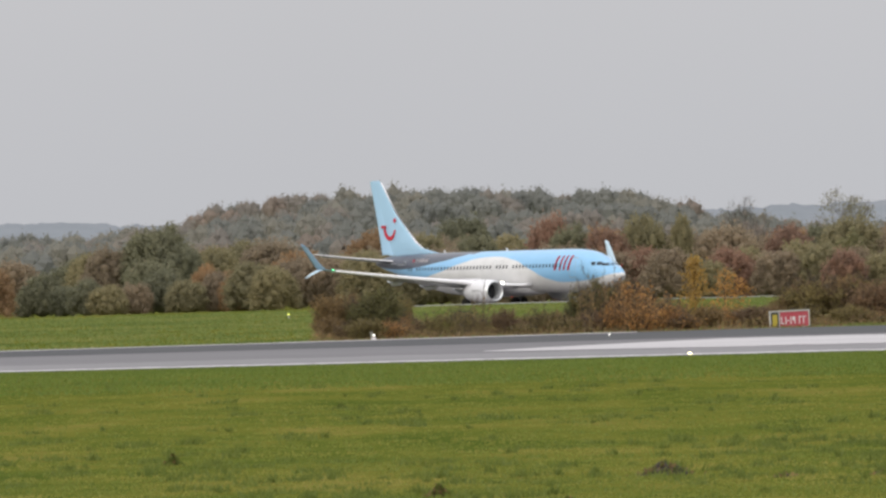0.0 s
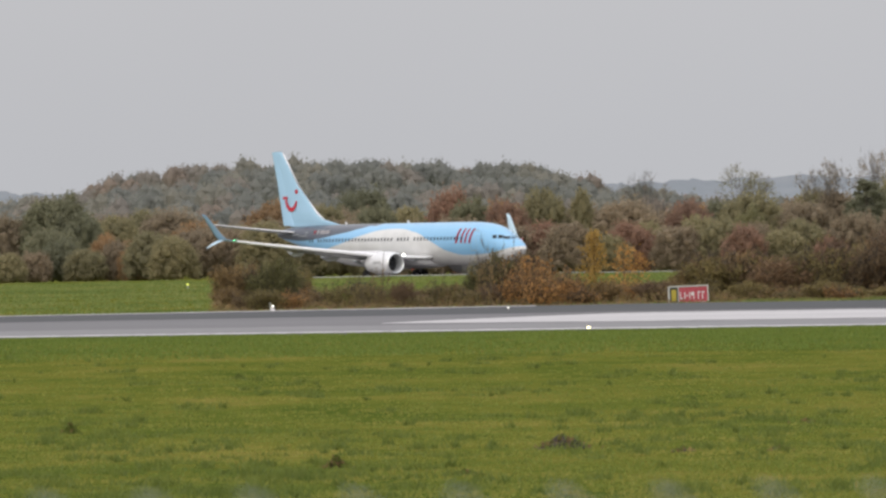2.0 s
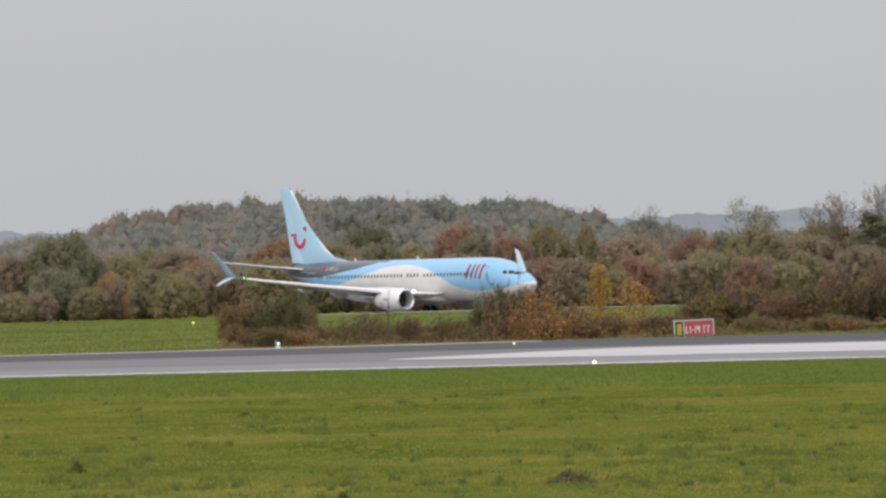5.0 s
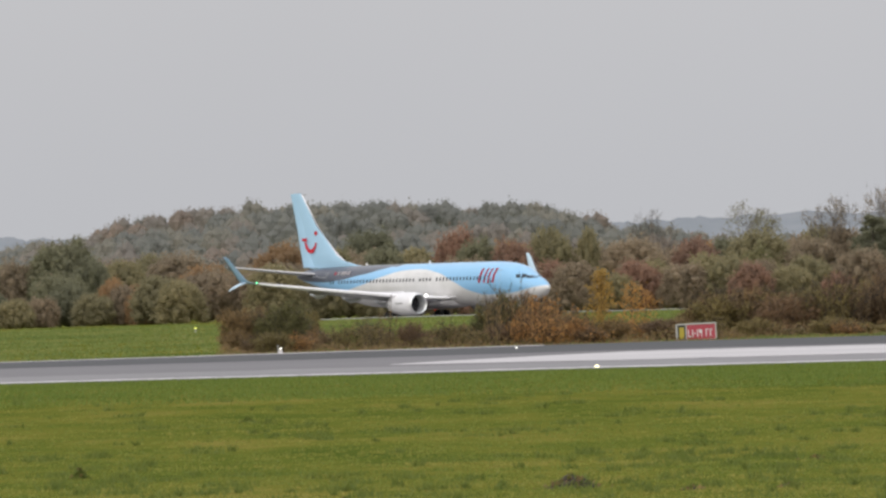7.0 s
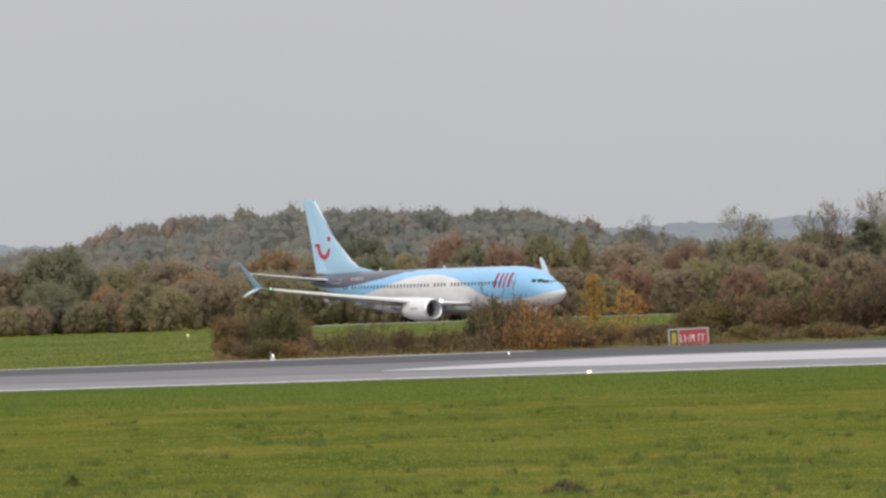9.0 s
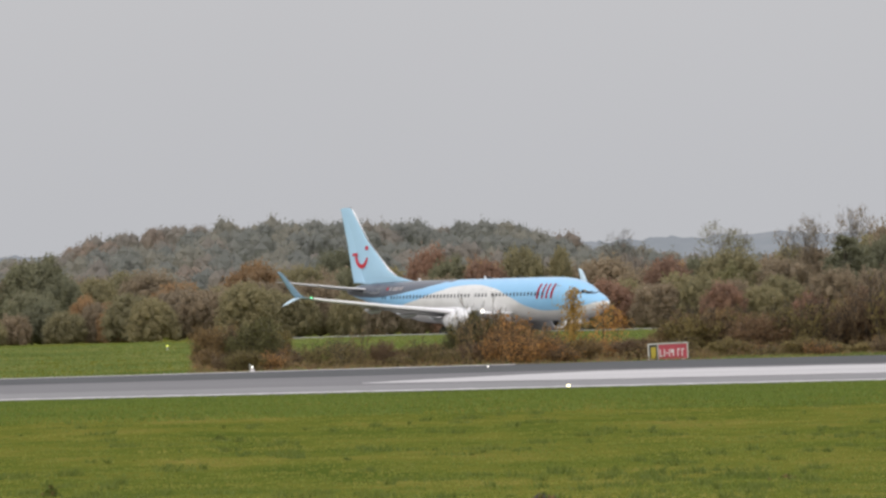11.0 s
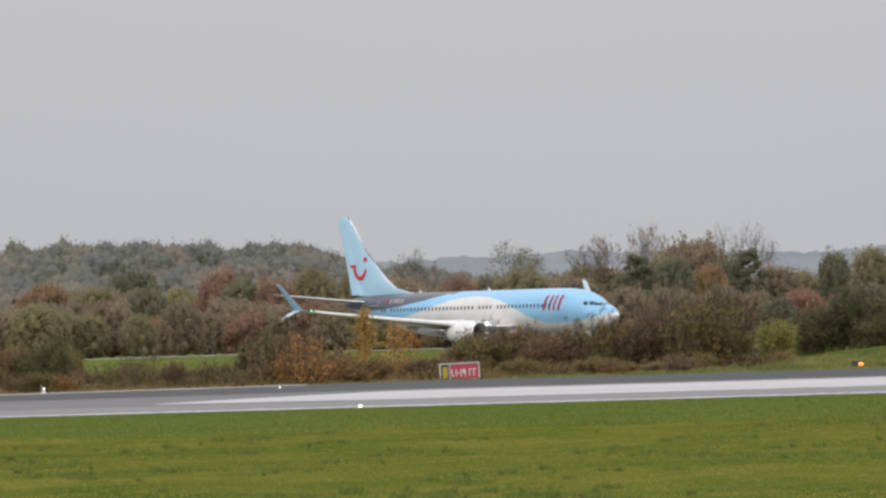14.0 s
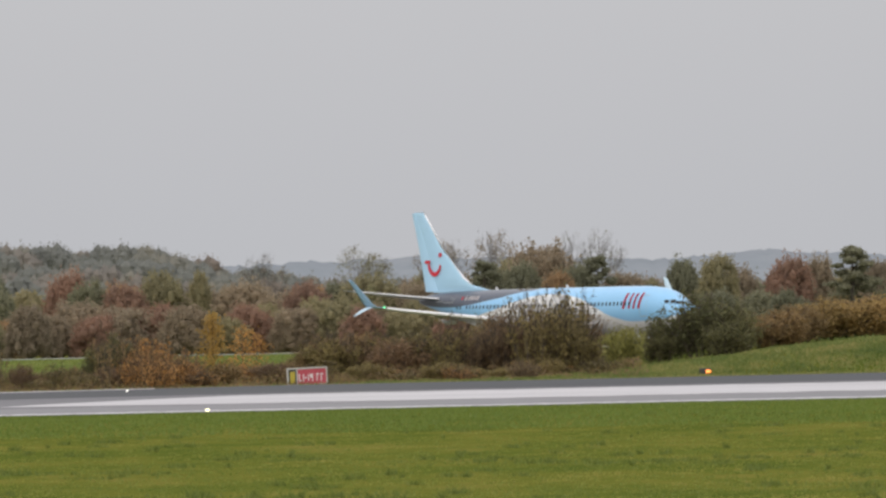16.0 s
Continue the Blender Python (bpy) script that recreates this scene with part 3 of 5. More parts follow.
    # tailplanes
    for side in (-1, 1):
        for x0, x1, z0, z1 in ((31.7, 33.3, 4.30, 4.40), (31.7, 31.8, 4.40, 4.62), (33.4, 34.6, 4.42, 4.52)):
            part("tailplane_seal", skin_patch(x0, x1, z0, z1, side=-side, proud=0.010), M_WING, body, "pale grey seal below the tailplane root")
        tp = part("tailplane", loft([foil((18 - 34.0, side * 0.5, 4.66), 3.7, 0.22), foil((18 - 36.6, side * 4.2, 5.13), 2.4, 0.13), foil((18 - 38.6, side * 7.0, 5.50), 1.2, 0.07),
                                     foil((18 - 38.9, side * 7.2, 5.53), 0.8, 0.05)]), M_WING, plane, "grey tailplane", smooth=True)
        part("leading_edge", edge_strip([((18 - 34.25, side * 0.9, 4.72), 0.062), ((18 - 36.6, side * 4.2, 5.13), 0.05), ((18 - 38.6, side * 7.0, 5.50), 0.036)], 0.02), M_EDGE, tp, "leading edge in near-white for the metal's sky reflection")
    # wings
    for side in (-1, 1):
        wing = part("wing", loft([foil((18 - 12.9, side * 1.2, 1.95), 8.4, 0.80), foil((18 - 13.6, side * 1.9, 2.04), 7.3, 0.75), foil((18 - 16.0, side * 5.2, 2.42), 5.0, 0.50),
                                  foil((18 - 18.6, side * 10.3, 3.00), 3.3, 0.32), foil((18 - 21.6, side * 16.0, 3.71), 1.75, 0.18), foil((18 - 22.2, side * 16.7, 3.86), 1.55, 0.14)]), M_WING, plane, "grey swept wing", smooth=True)
        part("leading_edge", edge_strip([((18 - 13.9, side * 2.3, 2.12), 0.22), ((18 - 15.8, side * 5.4, 2.45), 0.19), ((18 - 18.4, side * 10.3, 3.00), 0.15), ((18 - 21.0, side * 15.4, 3.63), 0.105), ((18 - 21.9, side * 16.5, 3.82), 0.085)], 0.05), M_EDGE, wing, "leading edge in near-white for the metal's sky reflection")
        part("root_fillet", loft([foil((18 - 11.6, side * 1.3, 2.2), 4, 0.5), foil((18 - 12.3, side * 2.2, 2.15), 4, 0.45), foil((18 - 14.4, side * 3.9, 2.25), 4.0, 0.40)]), M_WHITE, wing, smooth=True)
        # upswept winglet, blended into the tip, and the smaller one below
        # each winglet has one tone throughout, that of its face towards the camera
        part("winglet", loft([foil((18 - 22.2, side * 16.7, 3.86), 1.55, 0.14, Vector((0, 0, 1))), foil((18 - 22.75, side * 16.92, 3.95), 1.45, 0.13, Vector((0, side * -0.5, 0.87))),
                              foil((18 - 23.2, side * 17.06, 4.25), 1.28, 0.11, Vector((0, -side * 0.85, 0.5))), foil((18 - 24.15, side * 17.36, 5.25), 0.95, 0.07, Vector((0, -side, 0.25))),
                              foil((18 - 25.05, side * 17.62, 6.15), 0.60, 0.04, Vector((0, -side, 0.25))), foil((18 - 25.4, side * 17.67, 6.33), 0.36, 0.02, Vector((0, -side, 0.25)))]),
             M_WINGLET if side < 0 else M_WINGLET_LOW, wing, "mid-blue blended winglet" if side < 0 else "pale blue blended winglet", smooth=True)
        part("lower_winglet", loft([foil((18 - 23.1, side * 16.9, 3.98), 1.1, 0.09, Vector((0, side, 0.5)).normalized()), foil((18 - 23.65, side * 17.5, 3.62), 0.85, 0.06, Vector((0, side * 0.6, 0.8))),
                                    foil((18 - 24.4, side * 18.0, 3.18), 0.32, 0.02, Vector((0, side * 0.6, 0.8)))]), M_WINGLET_LOW, wing, "pale blue lower winglet", smooth=True)
        bm = bmesh.new()
        bmesh.ops.create_uvsphere(bm, u_segments=10, v_segments=6, radius=0.055, matrix=Matrix.Translation((18 - 22.0, side * 16.7, 3.90)) @ Matrix.Diagonal((2.4, 1.3, 1, 1)))
        part("position_light", bm, M_LAMP_GREEN if side < 0 else M_RED, wing, "small position light")
        # flap-track fairings
        for y, xa, z, ln in ((3.4, 18.3, 1.85, 3.4), (6.9, 19.0, 2.25, 3.0), (10.2, 20.0, 2.68, 2.6)):
            bm = bmesh.new()
            tube(bm, [(18 - xa, side * y, z), (18 - xa - 0.5, side * y, z - 0.12), (18 - xa - ln * 0.6, side * y, z - 0.16), (18 - xa - ln, side * y, z + 0.12)], [0.03, 0.2, 0.22, 0.03], 10)
            part("flap_fairing", bm, M_WING, wing, smooth=True)
        part("flap", loft([foil((18 - 20.0, side * 2.1, 1.98), 1.3, 0.16), foil((18 - 20.4, side * 5.4, 2.28), 1.05, 0.14), foil((18 - 21.3, side * 11.2, 2.98), 0.75, 0.1)]), M_WING, wing, smooth=True)
        bm = bmesh.new()
        bmesh.ops.create_uvsphere(bm, u_segments=12, v_segments=8, radius=0.115, matrix=Matrix.Translation((18 - 14.2, side * 3.1, 2.42)))
        part("landing_light", bm, M_LAMP_WHITE, wing, "lit landing light at the wing root")
        # engine
        eng = tagged(new("engine"))
        eng.parent = plane
        eng.matrix_local = pose(18 - 12.98, side * 4.9, 1.64)
        R = [(0.0, 0.86), (0.06, 0.96), (0.25, 1.03), (0.8, 1.10), (1.6, 1.12), (2.4, 1.06), (3.2, 0.92), (3.75, 0.80)]
        rings = [[(-x, r * math.cos(a), r * (0.96 if math.sin(a) < 0 else 1.0) * math.sin(a)) for a in [2 * math.pi * k / 32 for k in range(32)]] for x, r in R]
        inner = [[(-x, r * math.cos(a), r * (0.96 if math.sin(a) < 0 else 1.0) * math.sin(a)) for a in [2 * math.pi * k / 32 for k in range(32)]] for x, r in ((0.0, 0.86), (0.12, 0.80), (0.5, 0.77), (1.1, 0.78))]
        part("cowling", loft(rings, cap=False), M_WHITE, eng, "white engine cowling", smooth=True)
        part("inlet_lip", loft([[(-x, r * math.cos(a), r * (0.96 if math.sin(a) < 0 else 1.0) * math.sin(a)) for a in [2 * math.pi * k / 32 for k in range(32)]] for x, r in
                                ((0.10, 1.0), (0.03, 0.965), (-0.03, 0.91), (-0.01, 0.86), (0.08, 0.81))], cap=False), M_ALU, eng, "bright metal inlet lip", smooth=True)
        part("inlet_duct", loft(inner, cap=False), M_WING, eng, smooth=True)
        bm = bmesh.new()
        for k in range(24):
            a = 2 * math.pi * k / 24
            tube(bm, [(-1.05, 0.2 * math.cos(a), 0.2 * math.sin(a)), (-1.0, 0.76 * math.cos(a + 0.2), 0.76 * math.sin(a + 0.2))], [0.05, 0.085], 4)
        bmesh.ops.create_cone(bm, cap_ends=True, segments=24, radius1=0.79, radius2=0.79, depth=0.05, matrix=Matrix.Translation((-1.2, 0, 0)) @ Matrix.Rotation(radians(90), 4, "Y"))
        part("fan", bm, M_DARK, eng, "dark fan")
        bm = bmesh.new()
        bmesh.ops.create_cone(bm, cap_ends=True, segments=16, radius1=0.22, radius2=0.02, depth=0.4, matrix=Matrix.Translation((-0.82, 0, 0)) @ Matrix.Rotation(radians(90), 4, "Y"))
        part("spinner", bm, M_DARK, eng)
        part("exhaust", loft([[(-x, r * math.cos(a), 0.02 + r * math.sin(a)) for a in [2 * math.pi * k / 24 for k in range(24)]] for x, r in ((3.2, 0.66), (3.9, 0.58), (4.6, 0.40), (4.9, 0.12))]), M_STEEL, eng, smooth=True)
        part("pylon", loft([foil((-1.0, 0, 0.85), 4.6, 0.16, Y), foil((-2.4, 0, 1.2), 5.0, 0.18, Y)]), M_WHITE, eng, smooth=True)
        for x in (1.05, 1.25, 1.45, 1.65, 1.85, 2.05):
            bm = bmesh.new()
            box(bm, -x - 0.06, -x + 0.06, side * 1.118 - 0.012, side * 1.118 + 0.012, 0.02, 0.16, 0.004)
            part("cowling_mark", bm, M_STEEL, eng, "plain grey mark")
    # main gear and nose gear
    wheels = []
    for side in (-1, 1):
        gear = tagged(new("main_gear"))
        gear.parent = plane
        gear.matrix_local = pose(18 - 19.6, side * 2.86, 0)
        bm = bmesh.new()
        tube(bm, [(0, 0, 0.56), (0, 0, 1.9)], [0.11, 0.14], 10)
        tube(bm, [(0, -0.5, 0.56), (0, 0.5, 0.56)], [0.08, 0.08], 8)
        tube(bm, [(0, 0, 0.9), (0.9, 0, 1.8)], [0.05, 0.05], 6)
        part("strut", bm, M_STEEL, gear)
        for dy in (-0.43, 0.43):
            wheels.append((wheel(gear, 0.56, 0.40, (0, dy, 0.56)), 0.56, Vector((0, dy, 0.56))))
    gear = tagged(new("nose_gear"))
    gear.parent = plane
    gear.matrix_local = pose(18 - 4.0, 0, 0)
    bm = bmesh.new()
    tube(bm, [(0, 0, 0.35), (0.1, 0, 1.7)], [0.07, 0.09], 10)
    tube(bm, [(0, -0.25, 0.35), (0, 0.25, 0.35)], [0.05, 0.05], 8)
    part("strut", bm, M_STEEL, gear)
    for dx in (-0.40, 0.40):
        bm = bmesh.new()
        box(bm, -0.75, 0.75, dx - 0.015, dx + 0.015, 1.12, 1.62, 0.005)
        part("gear_door", bm, M_WHITE, gear)
    for dy in (-0.2, 0.2):
        wheels.append((wheel(gear, 0.36, 0.22, (0, dy, 0.36)), 0.40, Vector((0, dy, 0.36))))
    return plane, wheels


def wheel(parent, r, w, at):
    """Tyre and hub on one axle along y."""
    hub = new("wheel")
    hub.parent = parent
    hub.matrix_local = pose(*at)
    bm = bmesh.new()
    prof = [(-0.5, 0.62), (-0.5, 0.86), (-0.36, 0.98), (0, 1.0), (0.36, 0.98), (0.5, 0.86), (0.5, 0.62)]
    loft([[(r * q * math.cos(a), w * y, r * q * math.sin(a)) for a in [2 * math.pi * k / 28 for k in range(28)]] for y, q in prof], bm=bm)
    part("tyre", bm, M_TYRE, hub, smooth=True)
    return hub


AIRLINER, WHEELS = build_airliner()
AIRLINER_ROWS = [
    (0.0, -3.95, 890.36, -1.026, -52.92),
    (0.5, -3.93, 890.33, -1.026, -52.92),
    (1.0, -3.89, 890.28, -1.026, -52.92),
    (1.5, -3.85, 890.23, -1.026, -52.92),
    (2.0, -3.80, 890.17, -1.026, -52.92),
    (2.5, -3.75, 890.10, -1.025, -52.92),
    (3.0, -3.70, 890.03, -1.025, -52.92),
    (3.5, -3.64, 889.96, -1.024, -52.92),
    (4.0, -3.58, 889.88, -1.023, -52.85),
    (6.5, -2.75, 888.81, -1.011, -52.47),
    (7.0, -2.44, 888.41, -1.007, -52.40),
    (7.5, -2.16, 888.06, -1.003, -52.33),
    (8.0, -1.68, 887.44, -0.997, -52.27),
    (8.5, -1.11, 886.71, -0.989, -52.20),
    (9.0, -0.37, 885.75, -0.978, -52.13),
    (9.2, -0.03, 885.32, -0.973, -52.09),
    (11.3, 6.40, 877.04, -0.878, -51.61),
    (11.5, 7.27, 875.93, -0.865, -51.56),
    (12.0, 9.93, 872.51, -0.826, -51.45),
    (12.5, 12.96, 868.61, -0.782, -51.33),
    (13.0, 16.27, 864.35, -0.750, -51.61),
    (13.5, 19.98, 859.58, -0.714, -51.89),
    (14.0, 23.96, 854.46, -0.676, -52.17),
    (14.5, 28.37, 848.79, -0.633, -52.48),
    (15.0, 33.03, 842.79, -0.588, -52.84),
    (15.5, 37.94, 836.48, -0.541, -53.20),
    (16.0, 43.18, 829.74, -0.491, -53.55),
]


def motions():
    walk(AIRLINER, [(t, pose(x, y, z, -0.45, -0.05, rz)) for t, x, y, z, rz in AIRLINER_ROWS])
    # the wheels turn with the distance rolled
    dist = [0.0]
    for a, b in zip(AIRLINER_ROWS, AIRLINER_ROWS[1:]):
        dist.append(dist[-1] + math.hypot(b[1] - a[1], b[2] - a[2]))
    times = [r[0] for r in AIRLINER_ROWS]
    for ob, r, at in WHEELS:
        rows = []
        for f in range(0, 481):
            t = f / 30
            rows.append((t, Matrix.Translation(at) @ Matrix.Rotation(float(np.interp(t, times, dist)) / r, 4, "Y")))
        walk(ob, rows)


# ---- foliage ----
def leaf_quads(centres, size, rng, out=None, loose=0.42):
    """One small bent leaf card of two triangles a centre, turned at random; returns vertices and faces."""
    c = np.asarray(centres, float)
    n = len(c)
    a = rng.normal(size=(n, 3))
    if out is not None:              # leaves lie roughly across the way out of their clump
        o = out + rng.normal(size=(n, 3)) * loose
        a = np.cross(a, o)
        a /= np.linalg.norm(a, axis=1)[:, None]
        b = np.cross(a, o)
    else:
        b = np.cross(a, rng.normal(size=(n, 3)))
    a /= np.linalg.norm(a, axis=1)[:, None]
    b /= np.linalg.norm(b, axis=1)[:, None]
    s = size * rng.uniform(0.55, 1.3, size=(n, 1))
    k = rng.uniform(0.45, 0.85, size=(n, 1))
    nrm = np.cross(a, b)
    v = np.stack([c - a * s, c + b * s * k + nrm * s * 0.25, c + a * s, c - b * s * k + nrm * s * 0.25], 1).reshape(-1, 3)
    i = np.arange(n)[:, None] * 4
    f = np.concatenate([i + [[0, 1, 2]], i + [[0, 2, 3]]], 0)
    return v, f


def join_two(a, b):
    return np.concatenate([a[0], b[0]]), np.concatenate([a[1], b[1] + len(a[0])])


def join_leaves(name, v, f, material, parent=None):
    me = bpy.data.meshes.new(name)
    me.from_pydata(v.tolist(), [], f.tolist())
    me.materials.append(material)
    ob = new(name, me)
    if parent:
        ob.parent = parent
    return ob


def branches(bm, start, way, length, radius, depth, rng, ends, sides=4, spread=0.75, gravity=0.0, low=0.004):
    """Forking limbs; the tips are added to ends."""
    p = Vector(start)
    d = Vector(way).normalized()
    pts, rad = [p.copy()], [radius]
    steps = 3
    for i in range(steps):
        d = (d + Vector((rng.uniform(-1, 1), rng.uniform(-1, 1), rng.uniform(-0.5, 1) - gravity)) * 0.16).normalized()
        p = p + d * (length / steps)
        pts.append(p.copy())
        rad.append(radius * (1 - 0.45 * (i + 1) / steps))
    tube(bm, pts, rad, sides, cap=False)
    if depth == 0:
        ends.append((p.copy(), d.copy()))
        return
    for k in range(3 if depth > 1 else rng.choice((2, 3))):
        side = Vector((rng.uniform(-1, 1), rng.uniform(-1, 1), rng.uniform(-0.3, 0.8)))
        at = pts[-1] if k else pts[2]
        branches(bm, at, d + side * spread, length * rng.uniform(0.58, 0.82), max(low, rad[-1] * 0.82), depth - 1, rng, ends, max(3, sides - 1), spread, gravity, low)
    ends.append((p.copy(), d.copy()))


def leaf_blades(centres, size, rng, out=None, loose=0.8):
    """One small triangular leaf or leaf tuft a centre, turned at random; returns vertices and faces."""
    c = np.asarray(centres, float)
    n = len(c)
    o = rng.normal(size=(n, 3)) if out is None else out + rng.normal(size=(n, 3)) * loose
    a = np.cross(rng.normal(size=(n, 3)), o)
    a /= np.linalg.norm(a, axis=1)[:, None]
    b = np.cross(a, o)
    b /= np.linalg.norm(b, axis=1)[:, None]
    s = size * rng.uniform(0.6, 1.5, size=(n, 1))
    v = np.stack([c + a * s, c - a * s * 0.6 + b * s * 0.75, c - a * s * 0.6 - b * s * 0.75], 1).reshape(-1, 3)
    return v, np.arange(3 * n).reshape(-1, 3)


def twig_blades(starts, ways, length, width, rng, loose=0.55):
    """Fine straight twigs, each a long thin triangle."""
    n = len(starts)
    d = ways + rng.normal(size=(n, 3)) * loose
    d /= np.linalg.norm(d, axis=1)[:, None]
    side = np.cross(d, rng.normal(size=(n, 3)))
    side /= np.linalg.norm(side, axis=1)[:, None]
    v = np.stack([starts - side * width, starts + side * width, starts + d * length * rng.uniform(0.5, 1.2, size=(n, 1))], 1).reshape(-1, 3)
    return v, np.arange(3 * n).reshape(-1, 3)


def crown_reach(d, seed, rough=1.0):
    """How far an uneven crown reaches along the unit direction d, about one."""
    s = seed * 3.7
    return (1 + rough * (0.34 * noise.noise((d[0] * 1.3 + s, d[1] * 1.3, d[2] * 1.3)) + 0.20 * noise.noise((d[0] * 3.1, d[1] * 3.1 + s, d[2] * 3.1))
                         + 0.07 * noise.noise((d[0] * 7.3, d[1] * 7.3, d[2] * 7.3 + s))))


def lump(seed, fine):
    """A rounded, uneven mass about one metre in radius: vertices and faces."""
    bm = bmesh.new()
    bmesh.ops.create_icosphere(bm, subdivisions=fine, radius=1.0)
    v = np.array([(p.co * crown_reach(p.co, seed, 0.7))[:] for p in bm.verts])
    f = np.array([[q.index for q in p.verts] for p in bm.faces])
    bm.free()
    return v, f


LUMPS = [lump(300 + i, 2) for i in range(6)]
LOW_LUMPS = [lump(300 + i, 1) for i in range(6)]


def lumpy_mass(centres, sizes, rng, leaves, leaf_size, cores, core=0.58, inner=0.55, outer=1.10, loose=0.9, scatter=0.12):
    """Foliage in clumps: a dense core each, under a loose coat of leaf tufts; the first is the inner mass and has no coat. Returns vertices and faces."""
    verts, faces, at, pts, outs = [], [], 0, [], []
    for k, (c, s) in enumerate(zip(centres, sizes)):
        which = rng.integers(len(cores))
        a = rng.uniform(0, 2 * math.pi)
        turn = np.array(((math.cos(a), -math.sin(a), 0), (math.sin(a), math.cos(a), 0), (0, 0, 1)))
        v, f = LUMPS[which] if k == 0 else cores[which]
        verts.append(c + (v @ turn.T) * s * core)
        faces.append(f + at)
        at += len(v)
        if k:
            shell = (LUMPS[which][0] @ turn.T) * s
            d = shell[rng.integers(len(shell), size=leaves)] + rng.normal(size=(leaves, 3)) * s * scatter
            pts.append(c + d * rng.uniform(inner, outer, size=(leaves, 1)))
            outs.append(d / np.linalg.norm(d, axis=1)[:, None])
    return join_two((np.concatenate(verts), np.concatenate(faces)), leaf_blades(np.concatenate(pts), leaf_size, rng, np.concatenate(outs), loose))


def make_tree(seed, material, height=10.0, radius=4.6, clumps=66, leaf_size=0.19, peak=0.0, leaves=130):
    """A broad-leaved tree: tapered trunk, limbs and a crown of overlapping leafy clumps. Ten metres high."""
    rng = random.Random(seed)
    nr = np.random.default_rng(seed)
    root = new("tree")
    bm = bmesh.new()
    lean = Vector((rng.uniform(-0.4, 0.4), rng.uniform(-0.4, 0.4), 0))
    tube(bm, [(0, 0, 0), lean * 0.3 + Vector((0, 0, height * 0.25)), lean + Vector((0, 0, height * 0.72))], [0.30, 0.22, 0.07], 7)
    size = np.array((radius, radius, height * 0.50))
    mid = np.array((0, 0, height * 0.49))

    def shape(d, q):
        p = np.asarray(d) * size * q * crown_reach(d, seed, 0.8)
        k = 1 - peak * max(0.0, p[2] / size[2])
        if d[2] < 0:                       # leafy skirts down to the ground
            k = 0.96 / max(0.45, math.hypot(d[0], d[1]))
        return mid + p * (k, k, 1)

    centres, sizes = [mid - (0, 0, height * 0.06)], [size * 1.05]
    for k in range(clumps):
        u = 1 - 1.62 * (k + 0.5) / clumps
        a = k * 2.399 + rng.uniform(-0.25, 0.25)
        w = math.sqrt(1 - u * u)
        c = shape(Vector((w * math.cos(a), w * math.sin(a), u)), rng.uniform(0.72, 0.86))
        r = rng.uniform(0.8, 1.45)
        c[2] = max(c[2], 0.75 * r)
        centres.append(c)
        sizes.append(np.array((r, r, r * rng.uniform(0.95, 1.35))))
        if k % 4 == 0:
            b = lean * 0.5 + Vector((0, 0, max(height * 0.15, c[2] * 0.6)))
            tube(bm, [b, (b + Vector(c)) / 2 + Vector((0, 0, 0.3)), c], [0.10, 0.06, 0.02], 4)
    part("trunk", bm, M_BARK, root)
    v, f = lumpy_mass(centres, sizes, nr, leaves, leaf_size, LOW_LUMPS, inner=0.6, outer=1.12, scatter=0.13)
    v[:, 2] = np.maximum(v[:, 2], 0.02)
    join_leaves("crown", v, f, material, root)
    return root


def make_bare_tree(seed, material, height=10.0, leaves=9, low=0.50, share=0.45):
    """A tree that has lost most of its leaves: forking limbs, fine twigs, and leaves left in loose tufts at the tips."""
    rng = random.Random(seed)
    nr = np.random.default_rng(seed)
    root = new("tree")
    bm = bmesh.new()
    ends = []
    tube(bm, [(0, 0, 0), (0.1, 0, height * 0.2), (0.05, 0.1, height * 0.42)], [0.22, 0.17, 0.13], 7, cap=False)
    for k in range(8):
        a = k * 2.399 + rng.uniform(-0.3, 0.3)
        branches(bm, (0.05, 0.08, height * rng.uniform(0.34, 0.46)), (math.cos(a) * 0.75, math.sin(a) * 0.75, rng.uniform(0.45, 1.2)), height * 0.22, 0.062, 3, rng, ends, 4, 0.85, 0.12, 0.010)
    far = sorted(math.hypot(p.x, p.y) for p, d in ends)[int(0.8 * len(ends))]
    top, bottom = max(v.co.z for v in bm.verts), height * 0.42
    kx, kz = 3.0 / far, (height - bottom) / (top - bottom)

    def fit(p):
        return Vector((p.x * kx, p.y * kx, bottom + (p.z - bottom) * kz if p.z > bottom else p.z))
    for v in bm.verts:
        v.co = fit(v.co)
    part("trunk", bm, M_BRANCH, root)
    tips = np.array([fit(p)[:] for p, d in ends])
    ways = np.array([d[:] for p, d in ends])
    v, f = twig_blades(np.repeat(tips, 7, 0), np.repeat(ways, 7, 0), 0.75, 0.010, nr, 0.75)
    tagged(join_leaves("brushwood", v, f, M_BRANCH, root), kind="stuff")
    kept = tips[[noise.noise(Vector(p) * 0.45 + Vector((seed, 0, 0))) > 0.25 - 0.5 * share and p[2] > height * low for p in tips]]
    pts = np.repeat(kept, leaves, 0) + nr.normal(size=(len(kept) * leaves, 3)) * (0.30, 0.30, 0.22)
    v, f = leaf_blades(pts, 0.095, nr)
    join_leaves("crown", v, f, material, root)
    return root


